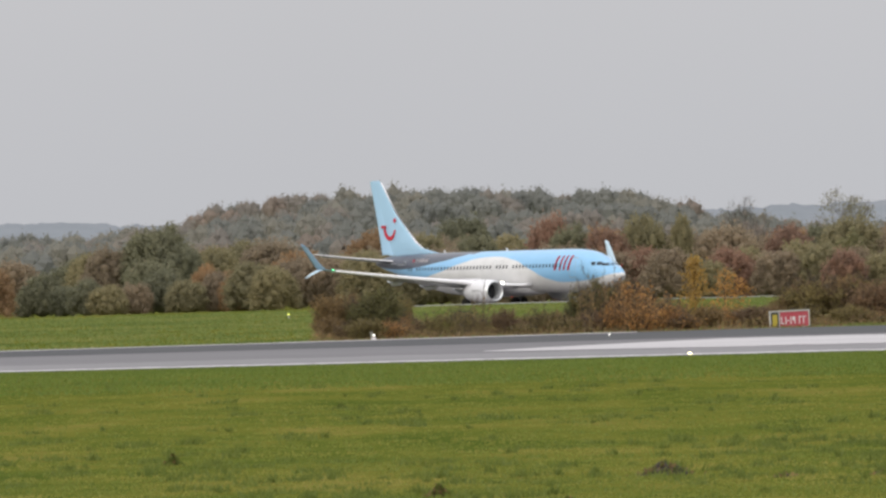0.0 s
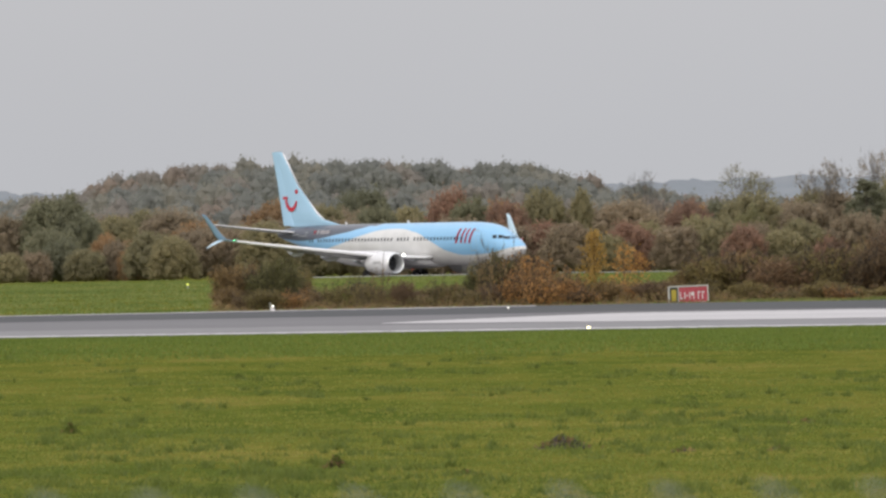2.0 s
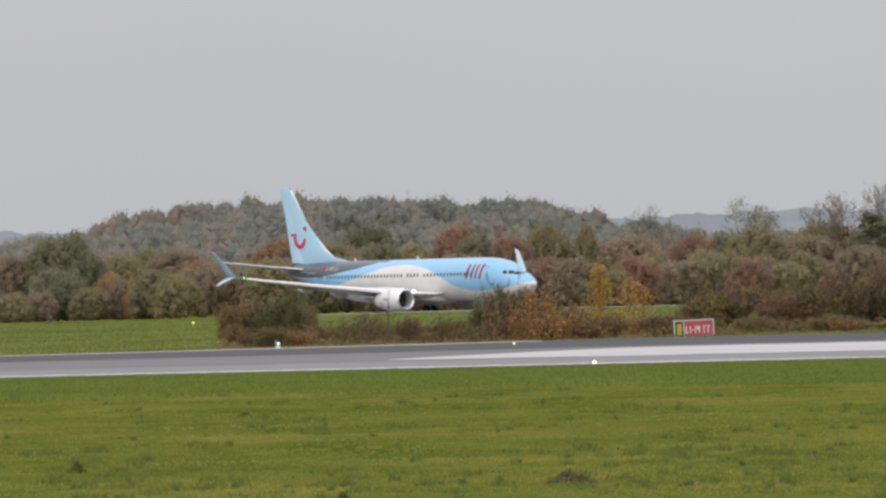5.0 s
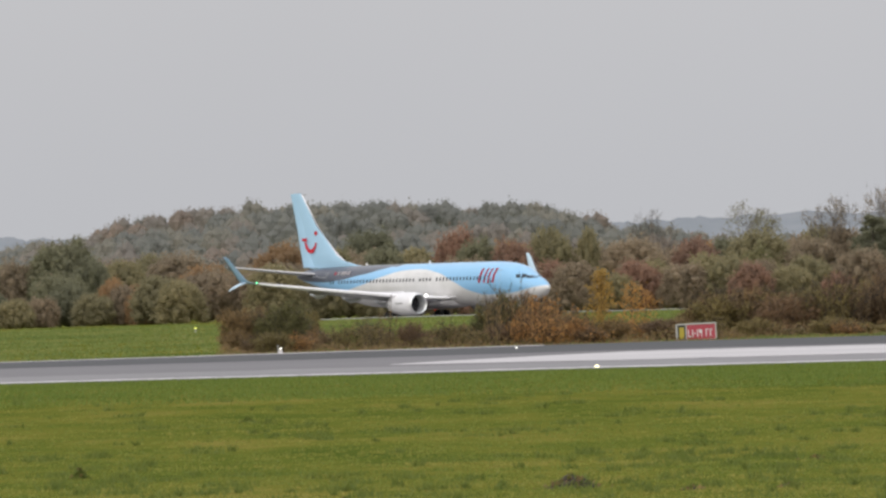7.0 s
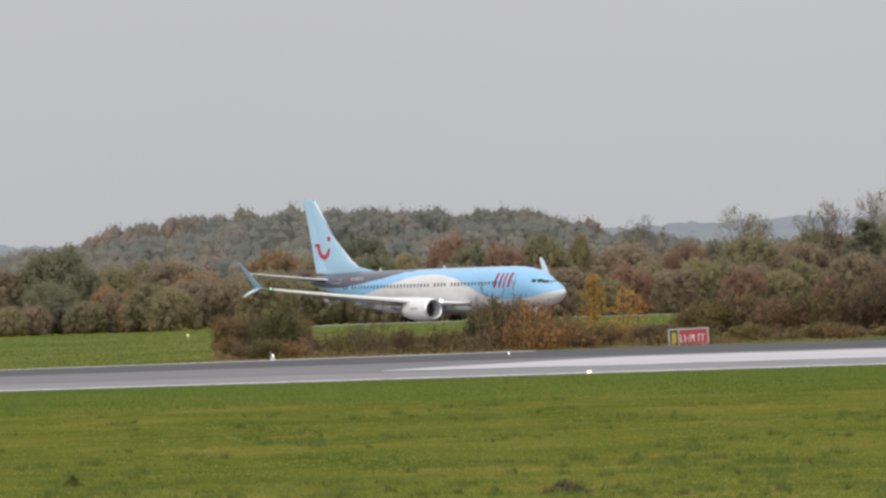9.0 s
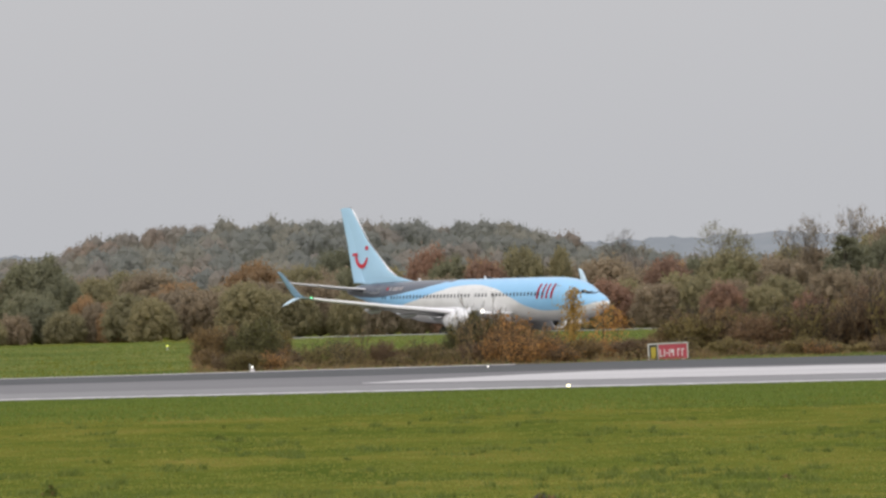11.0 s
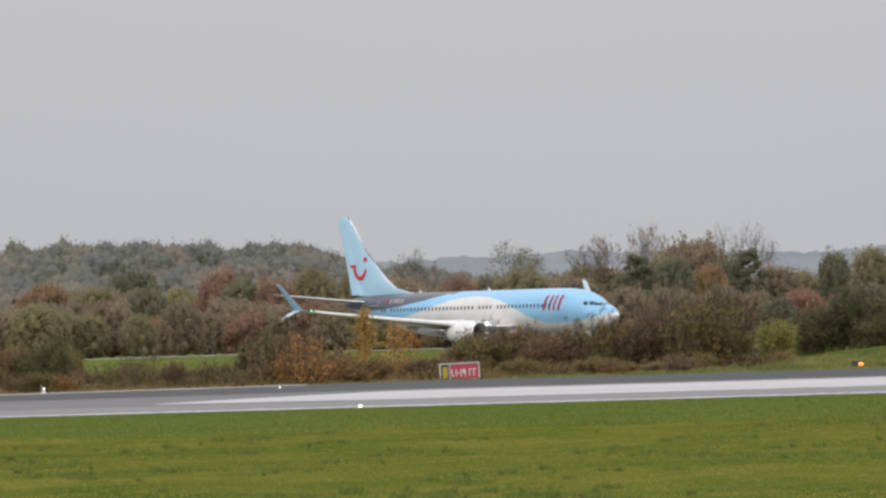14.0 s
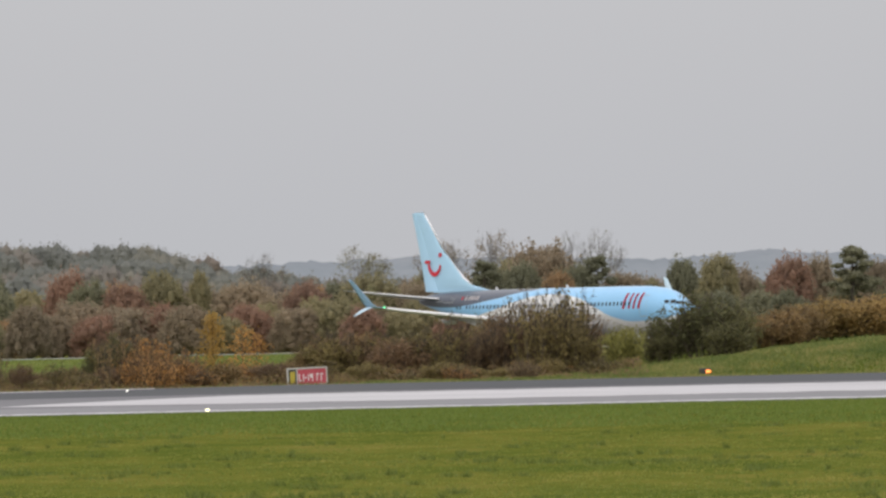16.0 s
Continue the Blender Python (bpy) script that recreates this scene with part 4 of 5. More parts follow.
def make_conifer(seed, material, height=10.0, wide=3.0):
    """A pine: one trunk and tiers of flat, uneven needle clumps."""
    rng = random.Random(seed)
    nr = np.random.default_rng(seed)
    root = new("tree")
    bm = bmesh.new()
    tube(bm, [(0, 0, 0), (0.1, 0, height * 0.5), (0, 0, height * 0.96)], [0.26, 0.16, 0.03], 7)
    centres, sizes = [np.array((0, 0, height * 0.45))], [np.array((0.5, 0.5, height * 0.4))]
    for k in range(40):
        u = (k + 0.5) / 40
        z = height * (0.10 + 0.86 * u)
        r = (wide * (1 - u) ** 0.62 + 0.15) * rng.uniform(0.35, 1.0)
        a = k * 2.399 + rng.uniform(-0.5, 0.5)
        tip = Vector((r * math.cos(a), r * math.sin(a), z + rng.uniform(-0.25, 0.25)))
        tube(bm, [(0, 0, z - 0.2), tip], [0.05, 0.015], 3)
        w = rng.uniform(0.6, 1.1) * (1.15 - 0.55 * u)
        centres.append(np.array(tip))
        sizes.append(np.array((w, w, w * rng.uniform(0.45, 0.7))))
    part("trunk", bm, M_BARK, root)
    v, f = lumpy_mass(centres, sizes, nr, 170, 0.15, LOW_LUMPS, 0.5)
    join_leaves("crown", v, f, material, root)
    return root


def make_shrub(seed, material, height=2.0, radius=1.1, n=2600, leaf_size=0.055, sparse=False, upright=0.5, stems=20):
    """A shrub of many stems rising and arching from the ground; side twigs carry the leaves, thinning upwards. Two metres high."""
    rng = random.Random(seed)
    nr = np.random.default_rng(seed)
    root = new("shrub")
    bm = bmesh.new()
    starts, tips = [], []
    for k in range(stems):
        a = k * 2.399 + rng.uniform(-0.3, 0.3)
        far = math.sqrt((k + 0.5) / stems)
        out = radius * far * rng.uniform(0.7, 1.0)
        base = Vector((math.cos(a), math.sin(a), 0)) * out * (0.25 + 0.5 * upright) + Vector((0, 0, -0.04))
        tip = Vector((out * math.cos(a), out * math.sin(a), height * (1 - 0.42 * far ** 3) * (rng.uniform(0.70, 1.0) if sparse else rng.uniform(0.82, 0.98))))
        bend = base.lerp(tip, 0.5) + Vector((rng.uniform(-0.12, 0.12), rng.uniform(-0.12, 0.12), 0.10 * height * (1 - upright)))
        tube(bm, [base, bend, tip], [0.017, 0.011, 0.004], 3, cap=False)
        for j in range(10):
            u = rng.uniform(0.12, 1.0)
            p = base.lerp(bend, u * 2) if u < 0.5 else bend.lerp(tip, u * 2 - 1)
            way = ((tip - base).normalized() * 0.8 + Vector((rng.uniform(-1, 1), rng.uniform(-1, 1), rng.uniform(-0.2, 0.6))) * 0.8).normalized()
            e = p + way * height * rng.uniform(0.10, 0.24) * (1.15 - 0.45 * u)
            e.z = min(max(e.z, 0.03), height * 1.06)
            tube(bm, [p, e], [0.006, 0.0025], 3, cap=False)
            starts.append(p)
            tips.append(e)
    part("stem", bm, M_TWIG, root, "brown bare stems")
    p, e = np.array([q[:] for q in starts]), np.array([q[:] for q in tips])
    level = np.clip(e[:, 2] / height, 0, 1)
    share = (1.0 - 0.82 * level ** 0.9) * 0.62 if sparse else 1.25 - 0.45 * level
    count = (n * 1.8 / len(p) * share * nr.uniform(0.4, 1.6, len(p))).astype(int)
    i = np.repeat(np.arange(len(p)), count)
    u = nr.uniform(-0.1, 1.12, (len(i), 1))
    q = p[i] + (e[i] - p[i]) * u + nr.normal(size=(len(i), 3)) * (0.055 if sparse else 0.11)
    q[:, 2] = np.abs(q[:, 2])
    v, f = leaf_blades(q, leaf_size * 0.85, nr)
    join_leaves("foliage", v, f, material, root)
    d = e - p
    d /= np.linalg.norm(d, axis=1)[:, None]
    k = np.repeat(np.arange(len(p)), 8)
    v, f = twig_blades(p[k] + (e[k] - p[k]) * nr.uniform(0.3, 1.0, (len(k), 1)), d[k] + (0, 0, 0.25), 0.26, 0.005, nr, 0.5)
    tagged(join_leaves("brushwood", v, f, M_TWIG, root), kind="stuff")
    return root


def make_sapling(seed, material, height=2.0, radius=0.9, n=1500, spire=True, leaf_size=0.034):
    """A young tree with one stem, rising side twigs and loosely set leaves. Two metres high."""
    rng = random.Random(seed)
    nr = np.random.default_rng(seed)
    root = new("shrub")
    bm = bmesh.new()
    tube(bm, [(0, 0, -0.05), (0.03, 0.02, height * 0.5), (0.0, 0.0, height * 0.98)], [0.024, 0.016, 0.006], 6)
    pts = []
    for k in range(46):
        u = (k + 0.5) / 46
        a = k * 2.399 + rng.uniform(-0.5, 0.5)
        z = height * (0.16 + 0.78 * u)
        reach = radius * ((1.05 - u) ** 0.8 * 0.85 if spire else math.sin(math.pi * (0.15 + 0.8 * u)) * 0.95) * rng.uniform(0.45, 1.1)
        tip = Vector((reach * math.cos(a), reach * math.sin(a), z + 0.22 * reach))
        tube(bm, [(0, 0, z - 0.12), tip * 0.5 + Vector((0, 0, z * 0.5 - 0.02)), tip], [0.008, 0.006, 0.003], 3)
        m = int(n / 46 * rng.uniform(0.2, 1.8))
        t = nr.uniform(0.15, 1.05, size=(m, 1))
        pts.append(np.array((0, 0, z - 0.1)) * (1 - t) + np.array(tip) * t + nr.normal(size=(m, 3)) * (0.10, 0.10, 0.06))
    part("stem", bm, M_TWIG, root, "brown thin stem")
    v, f = leaf_blades(np.concatenate(pts), leaf_size, nr)
    join_leaves("foliage", v, f, material, root)
    return root


def plant(proto, x, y, top, width, height, turn, label, group, sink=0.0):
    """A copy of proto (height metres high, 2 * width across at scale 1) with its top at height top."""
    z = ground_z(x, y) - sink
    k = (top - z) / height
    ob = copy_thing(proto, pose(x, y, z, 0, 0, turn) @ Matrix.Diagonal((width, width, k, 1)))
    return tagged(ob, label, "tree" if "tree" in group else "shrub", group)


def drop(ob):
    for o in (*ob.children_recursive, ob):
        bpy.data.objects.remove(o)


TREE_WORDS = {
    "olive": "olive-green broad-leaved tree at the edge of the wood", "dark": "dark green leafy tree at the edge of the wood", "brown": "brown autumn tree at the edge of the wood",
    "orange": "orange autumn tree at the edge of the wood", "rust": "rust-red autumn tree at the edge of the wood", "lime": "yellow-green tree at the edge of the wood",
    "yellow": "yellow autumn tree at the edge of the wood", "bare": "nearly bare tree with fine grey branches", "airy": "thin-leaved autumn tree with open grey branches", "pine": "dark green conifer standing in the wood"}


def build_trees():
    protos = {}
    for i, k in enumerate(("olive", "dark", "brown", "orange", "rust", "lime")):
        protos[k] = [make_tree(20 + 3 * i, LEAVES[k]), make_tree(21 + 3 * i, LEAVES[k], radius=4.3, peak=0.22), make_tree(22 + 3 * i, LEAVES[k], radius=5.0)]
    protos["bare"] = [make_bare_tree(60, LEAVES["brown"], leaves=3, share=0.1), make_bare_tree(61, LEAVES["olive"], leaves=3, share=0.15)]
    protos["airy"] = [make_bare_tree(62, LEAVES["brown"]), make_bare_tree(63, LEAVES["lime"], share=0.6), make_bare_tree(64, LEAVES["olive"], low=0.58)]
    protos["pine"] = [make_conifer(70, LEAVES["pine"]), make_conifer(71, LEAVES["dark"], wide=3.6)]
    rng = random.Random(5)

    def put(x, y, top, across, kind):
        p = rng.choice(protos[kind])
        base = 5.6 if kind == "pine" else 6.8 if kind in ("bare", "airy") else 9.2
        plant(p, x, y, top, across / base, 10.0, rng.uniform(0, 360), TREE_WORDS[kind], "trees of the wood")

    # the trees that stand out: place, distance, height of the top, breadth, kind
    for x, y, top, across, kind in [(-64, 1400, 7.3, 8, "brown"), (-58.6, 1400, 9.6, 9.5, "dark"), (-56.2, 1405, 10.2, 9.5, "dark"), (-53.0, 1398, 7.4, 7, "dark"), (-56, 1330, 4.8, 5.6, "brown"), (-53.4, 1300, 5.3, 8, "dark"), (-46.1, 1300, 4.4, 5, "orange"),
                                    (-43.1, 1290, 3.1, 5, "orange"), (-39.7, 1290, 2.2, 6, "dark"), (-43.1, 1500, 7.9, 12, "brown"), (-37.5, 1450, 6.4, 10, "orange"), (-49.5, 1430, 7.4, 9, "olive"),
                                    (-30.5, 1420, 5.6, 9, "olive"), (-26.6, 1500, 9.4, 11, "orange"), (-23.4, 1400, 6.1, 12, "brown"), (-13.9, 1600, 12.1, 11, "dark"), (-19, 1450, 8.4, 9, "olive")]:
        put(x, y, top, across, kind)
    for x, y, top, across, kind in [(-10.5, 1400, 8.3, 8, "dark"), (-4.8, 1320, 4.6, 6.5, "orange"), (-6, 1460, 8.2, 9, "olive"), (0.6, 1420, 10.4, 8, "rust"), (3.6, 1400, 8.8, 7.4, "dark"), (8.8, 1395, 8.5, 7.4, "rust"),
                                    (14.1, 1400, 10, 7.6, "olive"), (19.6, 1400, 10.3, 4.6, "olive"), (26, 1400, 8.3, 12.5, "brown"), (31.5, 1500, 12.8, 8, "bare"), (35.7, 1420, 8.8, 9, "rust"), (20.5, 1440, 7.4, 9, "brown")]:
        put(x, y, top, across, kind)
    for x, y, top, across, kind in [(45.3, 1425, 9.0, 11, "olive"), (45.5, 1445, 13.2, 7.9, "airy"), (42.6, 1340, 5.8, 7.6, "lime"), (40.5, 1430, 8.2, 7, "dark"), (52.5, 1420, 7.6, 9, "brown"), (55.5, 1450, 9.6, 8, "olive"), (58.5, 1440, 9.6, 9, "brown"), (57.5, 1440, 13.8, 8, "airy"),
                                    (60.8, 1390, 10.9, 7.6, "pine"), (64.6, 1440, 15.3, 6.6, "airy"), (63, 1420, 10.2, 9, "dark"), (70.6, 1420, 13.0, 11, "brown"), (66.5, 1400, 10.4, 9, "dark"), (67.4, 1430, 11.4, 8, "olive"), (75, 1410, 10.4, 8, "dark"), (71.4, 1385, 9.0, 6, "orange")]:
        put(x, y, top, across, kind)
    for x, y, top, across, kind in [(77.8, 1400, 11.3, 7.6, "pine"), (78, 1480, 15.2, 5.4, "bare"), (82.9, 1480, 15.5, 6.6, "bare"), (82, 1410, 8.6, 8, "brown"), (87.5, 1430, 7.8, 8, "olive"), (91.6, 1420, 11.0, 6, "dark"),
                                    (93.2, 1370, 10.8, 6.8, "olive"), (99.5, 1420, 9.0, 8, "brown"), (105.8, 1400, 10.5, 8, "rust"), (111.6, 1420, 10.4, 6, "brown"), (113.5, 1380, 11.8, 11, "pine"), (118.9, 1400, 9.8, 8, "brown"), (126, 1400, 9.6, 9, "olive")]:
        put(x, y, top, across, kind)
    # the lower belt in front and the fill behind
    x = -76.0
    while x < 132:
        h = rng.uniform(1.4, 4.6) if x < -36 else rng.uniform(3.0, 5.8)
        put(x, 1270 + rng.uniform(-15, 15), h, (h + 3) * rng.uniform(0.75, 1.1), rng.choice(("dark", "olive", "orange", "dark", "brown", "olive", "dark") if x < -34 else ("dark", "brown", "rust", "dark", "brown") if 54 < x < 112 else ("brown", "olive", "brown", "orange", "brown", "dark", "olive", "rust")))
        x += rng.uniform(2.2, 3.8)
    x = -84.0
    while x < 140:
        put(x, 1560 + rng.uniform(-60, 60), rng.uniform(6.0, 9.2), rng.uniform(8, 11.5), rng.choice(("brown", "olive", "dark", "olive", "orange", "brown")))
        x += rng.uniform(4.5, 7.5)
    for k in protos.values():
        for p in k:
            drop(p)


build_trees()


def build_hill_wood():
    """The wood that covers the hill: uneven crowns set close, each a dense mass under a coat of leaf tufts."""
    nr = np.random.default_rng(12)
    rng = random.Random(12)
    crowns = []                     # a few crowns of the wood, one metre in radius
    for k in range(8):
        centres, sizes = [np.array((0, 0, -0.25))], [np.array((0.95, 0.95, 0.9))]
        for i in range(14):
            u = 1 - 1.35 * (i + 0.5) / 14
            a = i * 2.399 + rng.uniform(-0.4, 0.4)
            w = math.sqrt(1 - u * u)
            d = np.array((w * math.cos(a), w * math.sin(a), u))
            r = rng.uniform(0.36, 0.52)
            centres.append(d * rng.uniform(0.48, 0.60) * (crown_reach(d, 40 + k, 0.7) * np.array((1, 1, 0.9))))
            sizes.append(np.array((r, r, r * 1.2)))
        crowns.append(lumpy_mass(centres, sizes, nr, 105, 0.040, LOW_LUMPS, 0.74, 0.66, 1.02, 0.7, 0.045))
    hues = (("far_olive", "olive-green crowns of the hill woodland, greyed for haze"), ("far_brown", "brown autumn crowns of the hill woodland, greyed for haze"),
            ("far_dark", "dark green crowns of the hill woodland, tinted blue-grey for haze"), ("far_rust", "reddish autumn crowns of the hill woodland, dulled for haze"))
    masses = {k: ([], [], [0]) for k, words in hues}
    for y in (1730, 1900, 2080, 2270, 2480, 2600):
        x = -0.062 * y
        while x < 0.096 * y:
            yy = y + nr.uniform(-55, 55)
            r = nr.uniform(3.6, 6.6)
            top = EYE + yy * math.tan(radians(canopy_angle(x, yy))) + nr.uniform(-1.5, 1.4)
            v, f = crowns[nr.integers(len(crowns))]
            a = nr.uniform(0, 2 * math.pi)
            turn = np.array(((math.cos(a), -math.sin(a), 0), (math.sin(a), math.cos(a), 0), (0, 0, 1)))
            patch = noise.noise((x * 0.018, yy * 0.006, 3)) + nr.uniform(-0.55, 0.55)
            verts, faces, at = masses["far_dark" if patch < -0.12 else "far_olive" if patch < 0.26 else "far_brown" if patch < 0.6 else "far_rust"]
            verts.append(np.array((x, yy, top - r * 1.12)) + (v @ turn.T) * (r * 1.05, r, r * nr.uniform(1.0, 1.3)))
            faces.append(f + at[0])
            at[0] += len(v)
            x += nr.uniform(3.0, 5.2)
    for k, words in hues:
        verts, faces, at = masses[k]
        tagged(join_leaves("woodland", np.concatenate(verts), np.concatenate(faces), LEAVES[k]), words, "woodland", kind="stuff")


build_hill_wood()


def build_backdrop():
    """The far ridge; a bluish glow in its material stands in for haze."""
    mat = surface("hazy_glowing_ridge", [(0.15, 0.16, 0.165), (0.17, 0.178, 0.185), (0.195, 0.198, 0.20)], scale=0.05, rough=1.0, spec=0.0, emit=(0.74, 0.84, 1.0, 0.112))
    prof = [(-700, 0.36), (-220, 0.35), (-200, 0.325), (0, 0.30), (105, 0.345), (165, 0.365), (230, 0.35), (283, 0.325), (316, 0.345), (338, 0.372), (354, 0.352), (392, 0.327), (900, 0.36)]
    rings = []
    for i in range(800):
        x = -640 + 2 * i
        top = EYE + 4600 * math.tan(radians(smooth_table(x, prof))) + 1.6 * noise.noise((x * 0.05, 0, 2)) + 1.3 * noise.noise((x * 0.13, 4, 2)) + 1.1 * noise.noise((x * 0.35, 4, 2))
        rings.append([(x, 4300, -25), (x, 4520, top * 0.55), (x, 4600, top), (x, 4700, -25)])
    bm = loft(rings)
    tagged(part("backdrop", bm, mat, None, smooth=True), "distant ridge behind the wood, blue-grey from an added haze glow", "hills", kind="structure")


build_backdrop()

SHRUB_WORDS = {"olive": "olive-brown leafy shrub beside the runway", "dark": "dark green shrub beside the runway", "brown": "brown half-bare shrub beside the runway",
               "orange": "shrub with orange autumn leaves beside the runway", "yellow": "slender yellow-leaved sapling beside the runway", "lime": "yellow-green shrub beside the runway", "hedge": "golden-brown autumn shrub on the grassy bank", "gold": "slender sapling with sparse orange leaves beside the runway",
               "rust": "reddish-brown shrub beside the runway", "thin": "thin nearly bare shrub beside the runway", "whip": "bare upright whips with few leaves beside the runway"}


def build_shrubs():
    protos = {}
    for i, k in enumerate(("olive", "dark", "brown", "lime", "rust")):
        m = LEAVES["shrub_" + k]
        protos[k] = [make_shrub(100 + 4 * i, m), make_shrub(101 + 4 * i, m, n=3200, upright=0.35), make_shrub(102 + 4 * i, m, n=2200, upright=0.65)]
    protos["orange"] = [make_shrub(130, LEAVES["bracken"], n=1300, leaf_size=0.072, upright=0.35, sparse=True), make_shrub(131, LEAVES["bracken"], n=1500, leaf_size=0.068, sparse=True, upright=0.5), make_shrub(132, LEAVES["bracken"], n=700, leaf_size=0.075, upright=0.4)]
    protos["yellow"] = [make_sapling(140, LEAVES["yellow"], n=1500, leaf_size=0.038)]
    protos["hedge"] = [make_shrub(160, LEAVES["hedge"], n=3000, upright=0.35), make_shrub(161, LEAVES["hedge"], n=2600, upright=0.5)]
    protos["gold"] = [make_sapling(141, LEAVES["gold"], n=560, radius=1.0, spire=False, leaf_size=0.042)]
    protos["thin"] = [make_shrub(150, LEAVES["shrub_mauve"], sparse=True, n=2400, upright=0.55), make_shrub(151, LEAVES["shrub_olive"], sparse=True, n=2700, upright=0.45)]
    protos["whip"] = [make_shrub(170, LEAVES["shrub_olive"], sparse=True, n=420, upright=0.7, stems=8), make_shrub(171, LEAVES["shrub_brown"], sparse=True, n=360, upright=0.6, stems=7)]
    rng = random.Random(9)

    def put(x, half, top, kind, y=398.0):
        plant(rng.choice(protos[kind]), x, y + rng.uniform(-2, 2), top - 0.10 * (top + 0.1), half / 1.0, 2.0, rng.uniform(0, 360), SHRUB_WORDS[kind], "shrubs beside the runway")

    for x, half, top, kind in [(-9.2, 0.8, 1.85, "brown"), (-8.4, 0.9, 1.95, "brown"), (-7.5, 1.0, 2.05, "dark"), (-6.8, 1.0, 2.05, "dark"), (-8.0, 0.9, 2.1, "thin"), (-6.2, 0.7, 1.75, "olive"), (-5.8, 0.6, 1.1, "orange"), (-3.5, 0.6, 1.35, "thin"),
                               (-3.0, 0.6, 0.8, "rust"), (-1.6, 0.8, 0.7, "rust"), (-0.4, 0.9, 0.75, "brown"), (0.7, 0.7, 0.9, "brown"), (1.4, 0.8, 1.9, "dark"), (1.8, 0.8, 2.4, "thin"), (2.1, 0.8, 2.2, "dark"), (3.0, 0.9, 2.5, "thin"),
                               (2.9, 1.2, 2.1, "orange"), (4.6, 1.1, 1.7, "orange"), (3.8, 1.1, 2.0, "orange"), (3.3, 1.0, 1.2, "orange"), (4.4, 1.0, 1.0, "orange"), (5.1, 0.8, 0.9, "rust"), (5.2, 0.8, 1.2, "thin"), (6.1, 1.25, 3.5, "yellow"), (7.3, 1.0, 2.8, "gold"), (7.9, 0.7, 2.3, "gold"), (6.9, 1.0, 1.0, "thin"), (5.6, 0.8, 0.8, "brown")]:
        put(x, half, top, kind)
    for x, half, top, kind in [(8.3, 0.9, 0.9, "olive"), (9.8, 0.9, 1.3, "brown"), (10.6, 1.1, 2.6, "thin"), (11.8, 1.2, 2.65, "thin"), (10.9, 1.2, 2.0, "olive"), (12.3, 1.4, 2.1, "brown"), (13.7, 1.4, 1.95, "rust"), (13.2, 1.2, 2.4, "thin"), (11.7, 0.8, 0.6, "orange"),
                               (15.2, 0.9, 0.55, "lime"), (15.4, 1.2, 1.5, "olive"), (14.5, 1.0, 2.5, "thin"), (15.6, 1.1, 2.8, "thin"), (16.5, 1.2, 3.0, "thin"), (17.5, 1.2, 2.2, "rust"), (17.9, 1.1, 3.35, "thin"), (19.3, 1.3, 2.6, "rust"), (20.7, 1.2, 3.7, "thin"), (19.3, 1.2, 3.6, "thin"),
                               (20.6, 1.2, 2.4, "olive"), (21.5, 0.9, 2.2, "thin")]:
        put(x, half, top, kind)
    for x, half, top, kind, y in [(23.0, 1.0, 2.3, "lime", 396), (25.7, 1.4, 3.3, "dark", 402), (26.8, 1.5, 3.9, "dark", 402), (27.8, 1.5, 3.3, "dark", 403), (24.8, 1.1, 2.2, "dark", 401), (29.0, 1.5, 2.6, "brown", 405), (30.4, 1.5, 2.8, "brown", 408),
                                  (31.4, 1.6, 3.0, "brown", 414), (32.8, 1.7, 3.3, "hedge", 415), (34.4, 1.7, 3.3, "hedge", 415), (36.2, 1.8, 3.35, "hedge", 415), (38.0, 1.8, 3.3, "hedge", 416), (33.6, 1.6, 3.3, "brown", 418), (35.3, 1.6, 3.4, "hedge", 418), (37.1, 1.6, 3.5, "brown", 418),
                                  (27.6, 1.2, 2.5, "dark", 401)]:
        put(x, half, top, kind, y)
    for x, half, top, kind in [(1.7, 0.9, 3.0, "whip"), (2.7, 0.9, 3.1, "whip"), (-2.7, 0.5, 2.3, "whip"), (-3.5, 0.5, 1.6, "whip"), (2.8, 0.8, 1.7, "orange"), (4.9, 0.9, 1.6, "orange"), (3.7, 0.9, 1.45, "orange"), (4.7, 0.8, 1.0, "orange"), (5.4, 0.7, 0.7, "thin"), (-6.2, 0.7, 0.9, "orange"), (13.0, 0.8, 0.7, "orange"), (15.8, 0.9, 0.75, "orange"), (18.5, 0.8, 0.9, "thin")]:
        put(x, half, top, kind, 387.5)
    for x, half, top, kind in [(18.2, 1.1, 3.0, "rust"), (19.4, 1.2, 4.1, "thin"), (20.6, 1.3, 4.2, "thin"), (21.6, 1.1, 3.7, "thin"), (19.0, 1.2, 4.2, "whip"), (20.3, 1.3, 4.5, "whip"), (21.3, 1.2, 4.2, "whip"), (20.2, 1.1, 2.9, "brown"), (17.3, 0.9, 2.5, "olive")]:
        put(x, half, top, kind, 401.0)
    x = 10.6                        # a lower row behind closes the belt
    while x < 23:
        put(x, rng.uniform(0.9, 1.4), rng.uniform(1.1, 1.6), rng.choice(("brown", "olive", "dark", "brown", "rust")), 404.0)
        x += rng.uniform(0.8, 1.3)
    x = -9.0
    while x < 23.0:
        low = 1.25 if 4 < x < 10 else 0.95
        put(x, rng.uniform(0.6, 1.0), low * rng.uniform(0.5, 1.35), rng.choice(("thin", "orange", "olive", "thin", "rust", "thin", "brown") if x < 10 else ("thin", "thin", "olive")), rng.choice((388.0, 390.0, 392.5)))
        x += rng.uniform(0.7, 1.1) if x < 10 else rng.uniform(0.9, 1.9)
    for k in protos.values():
        for p in k:
            drop(p)


build_shrubs()


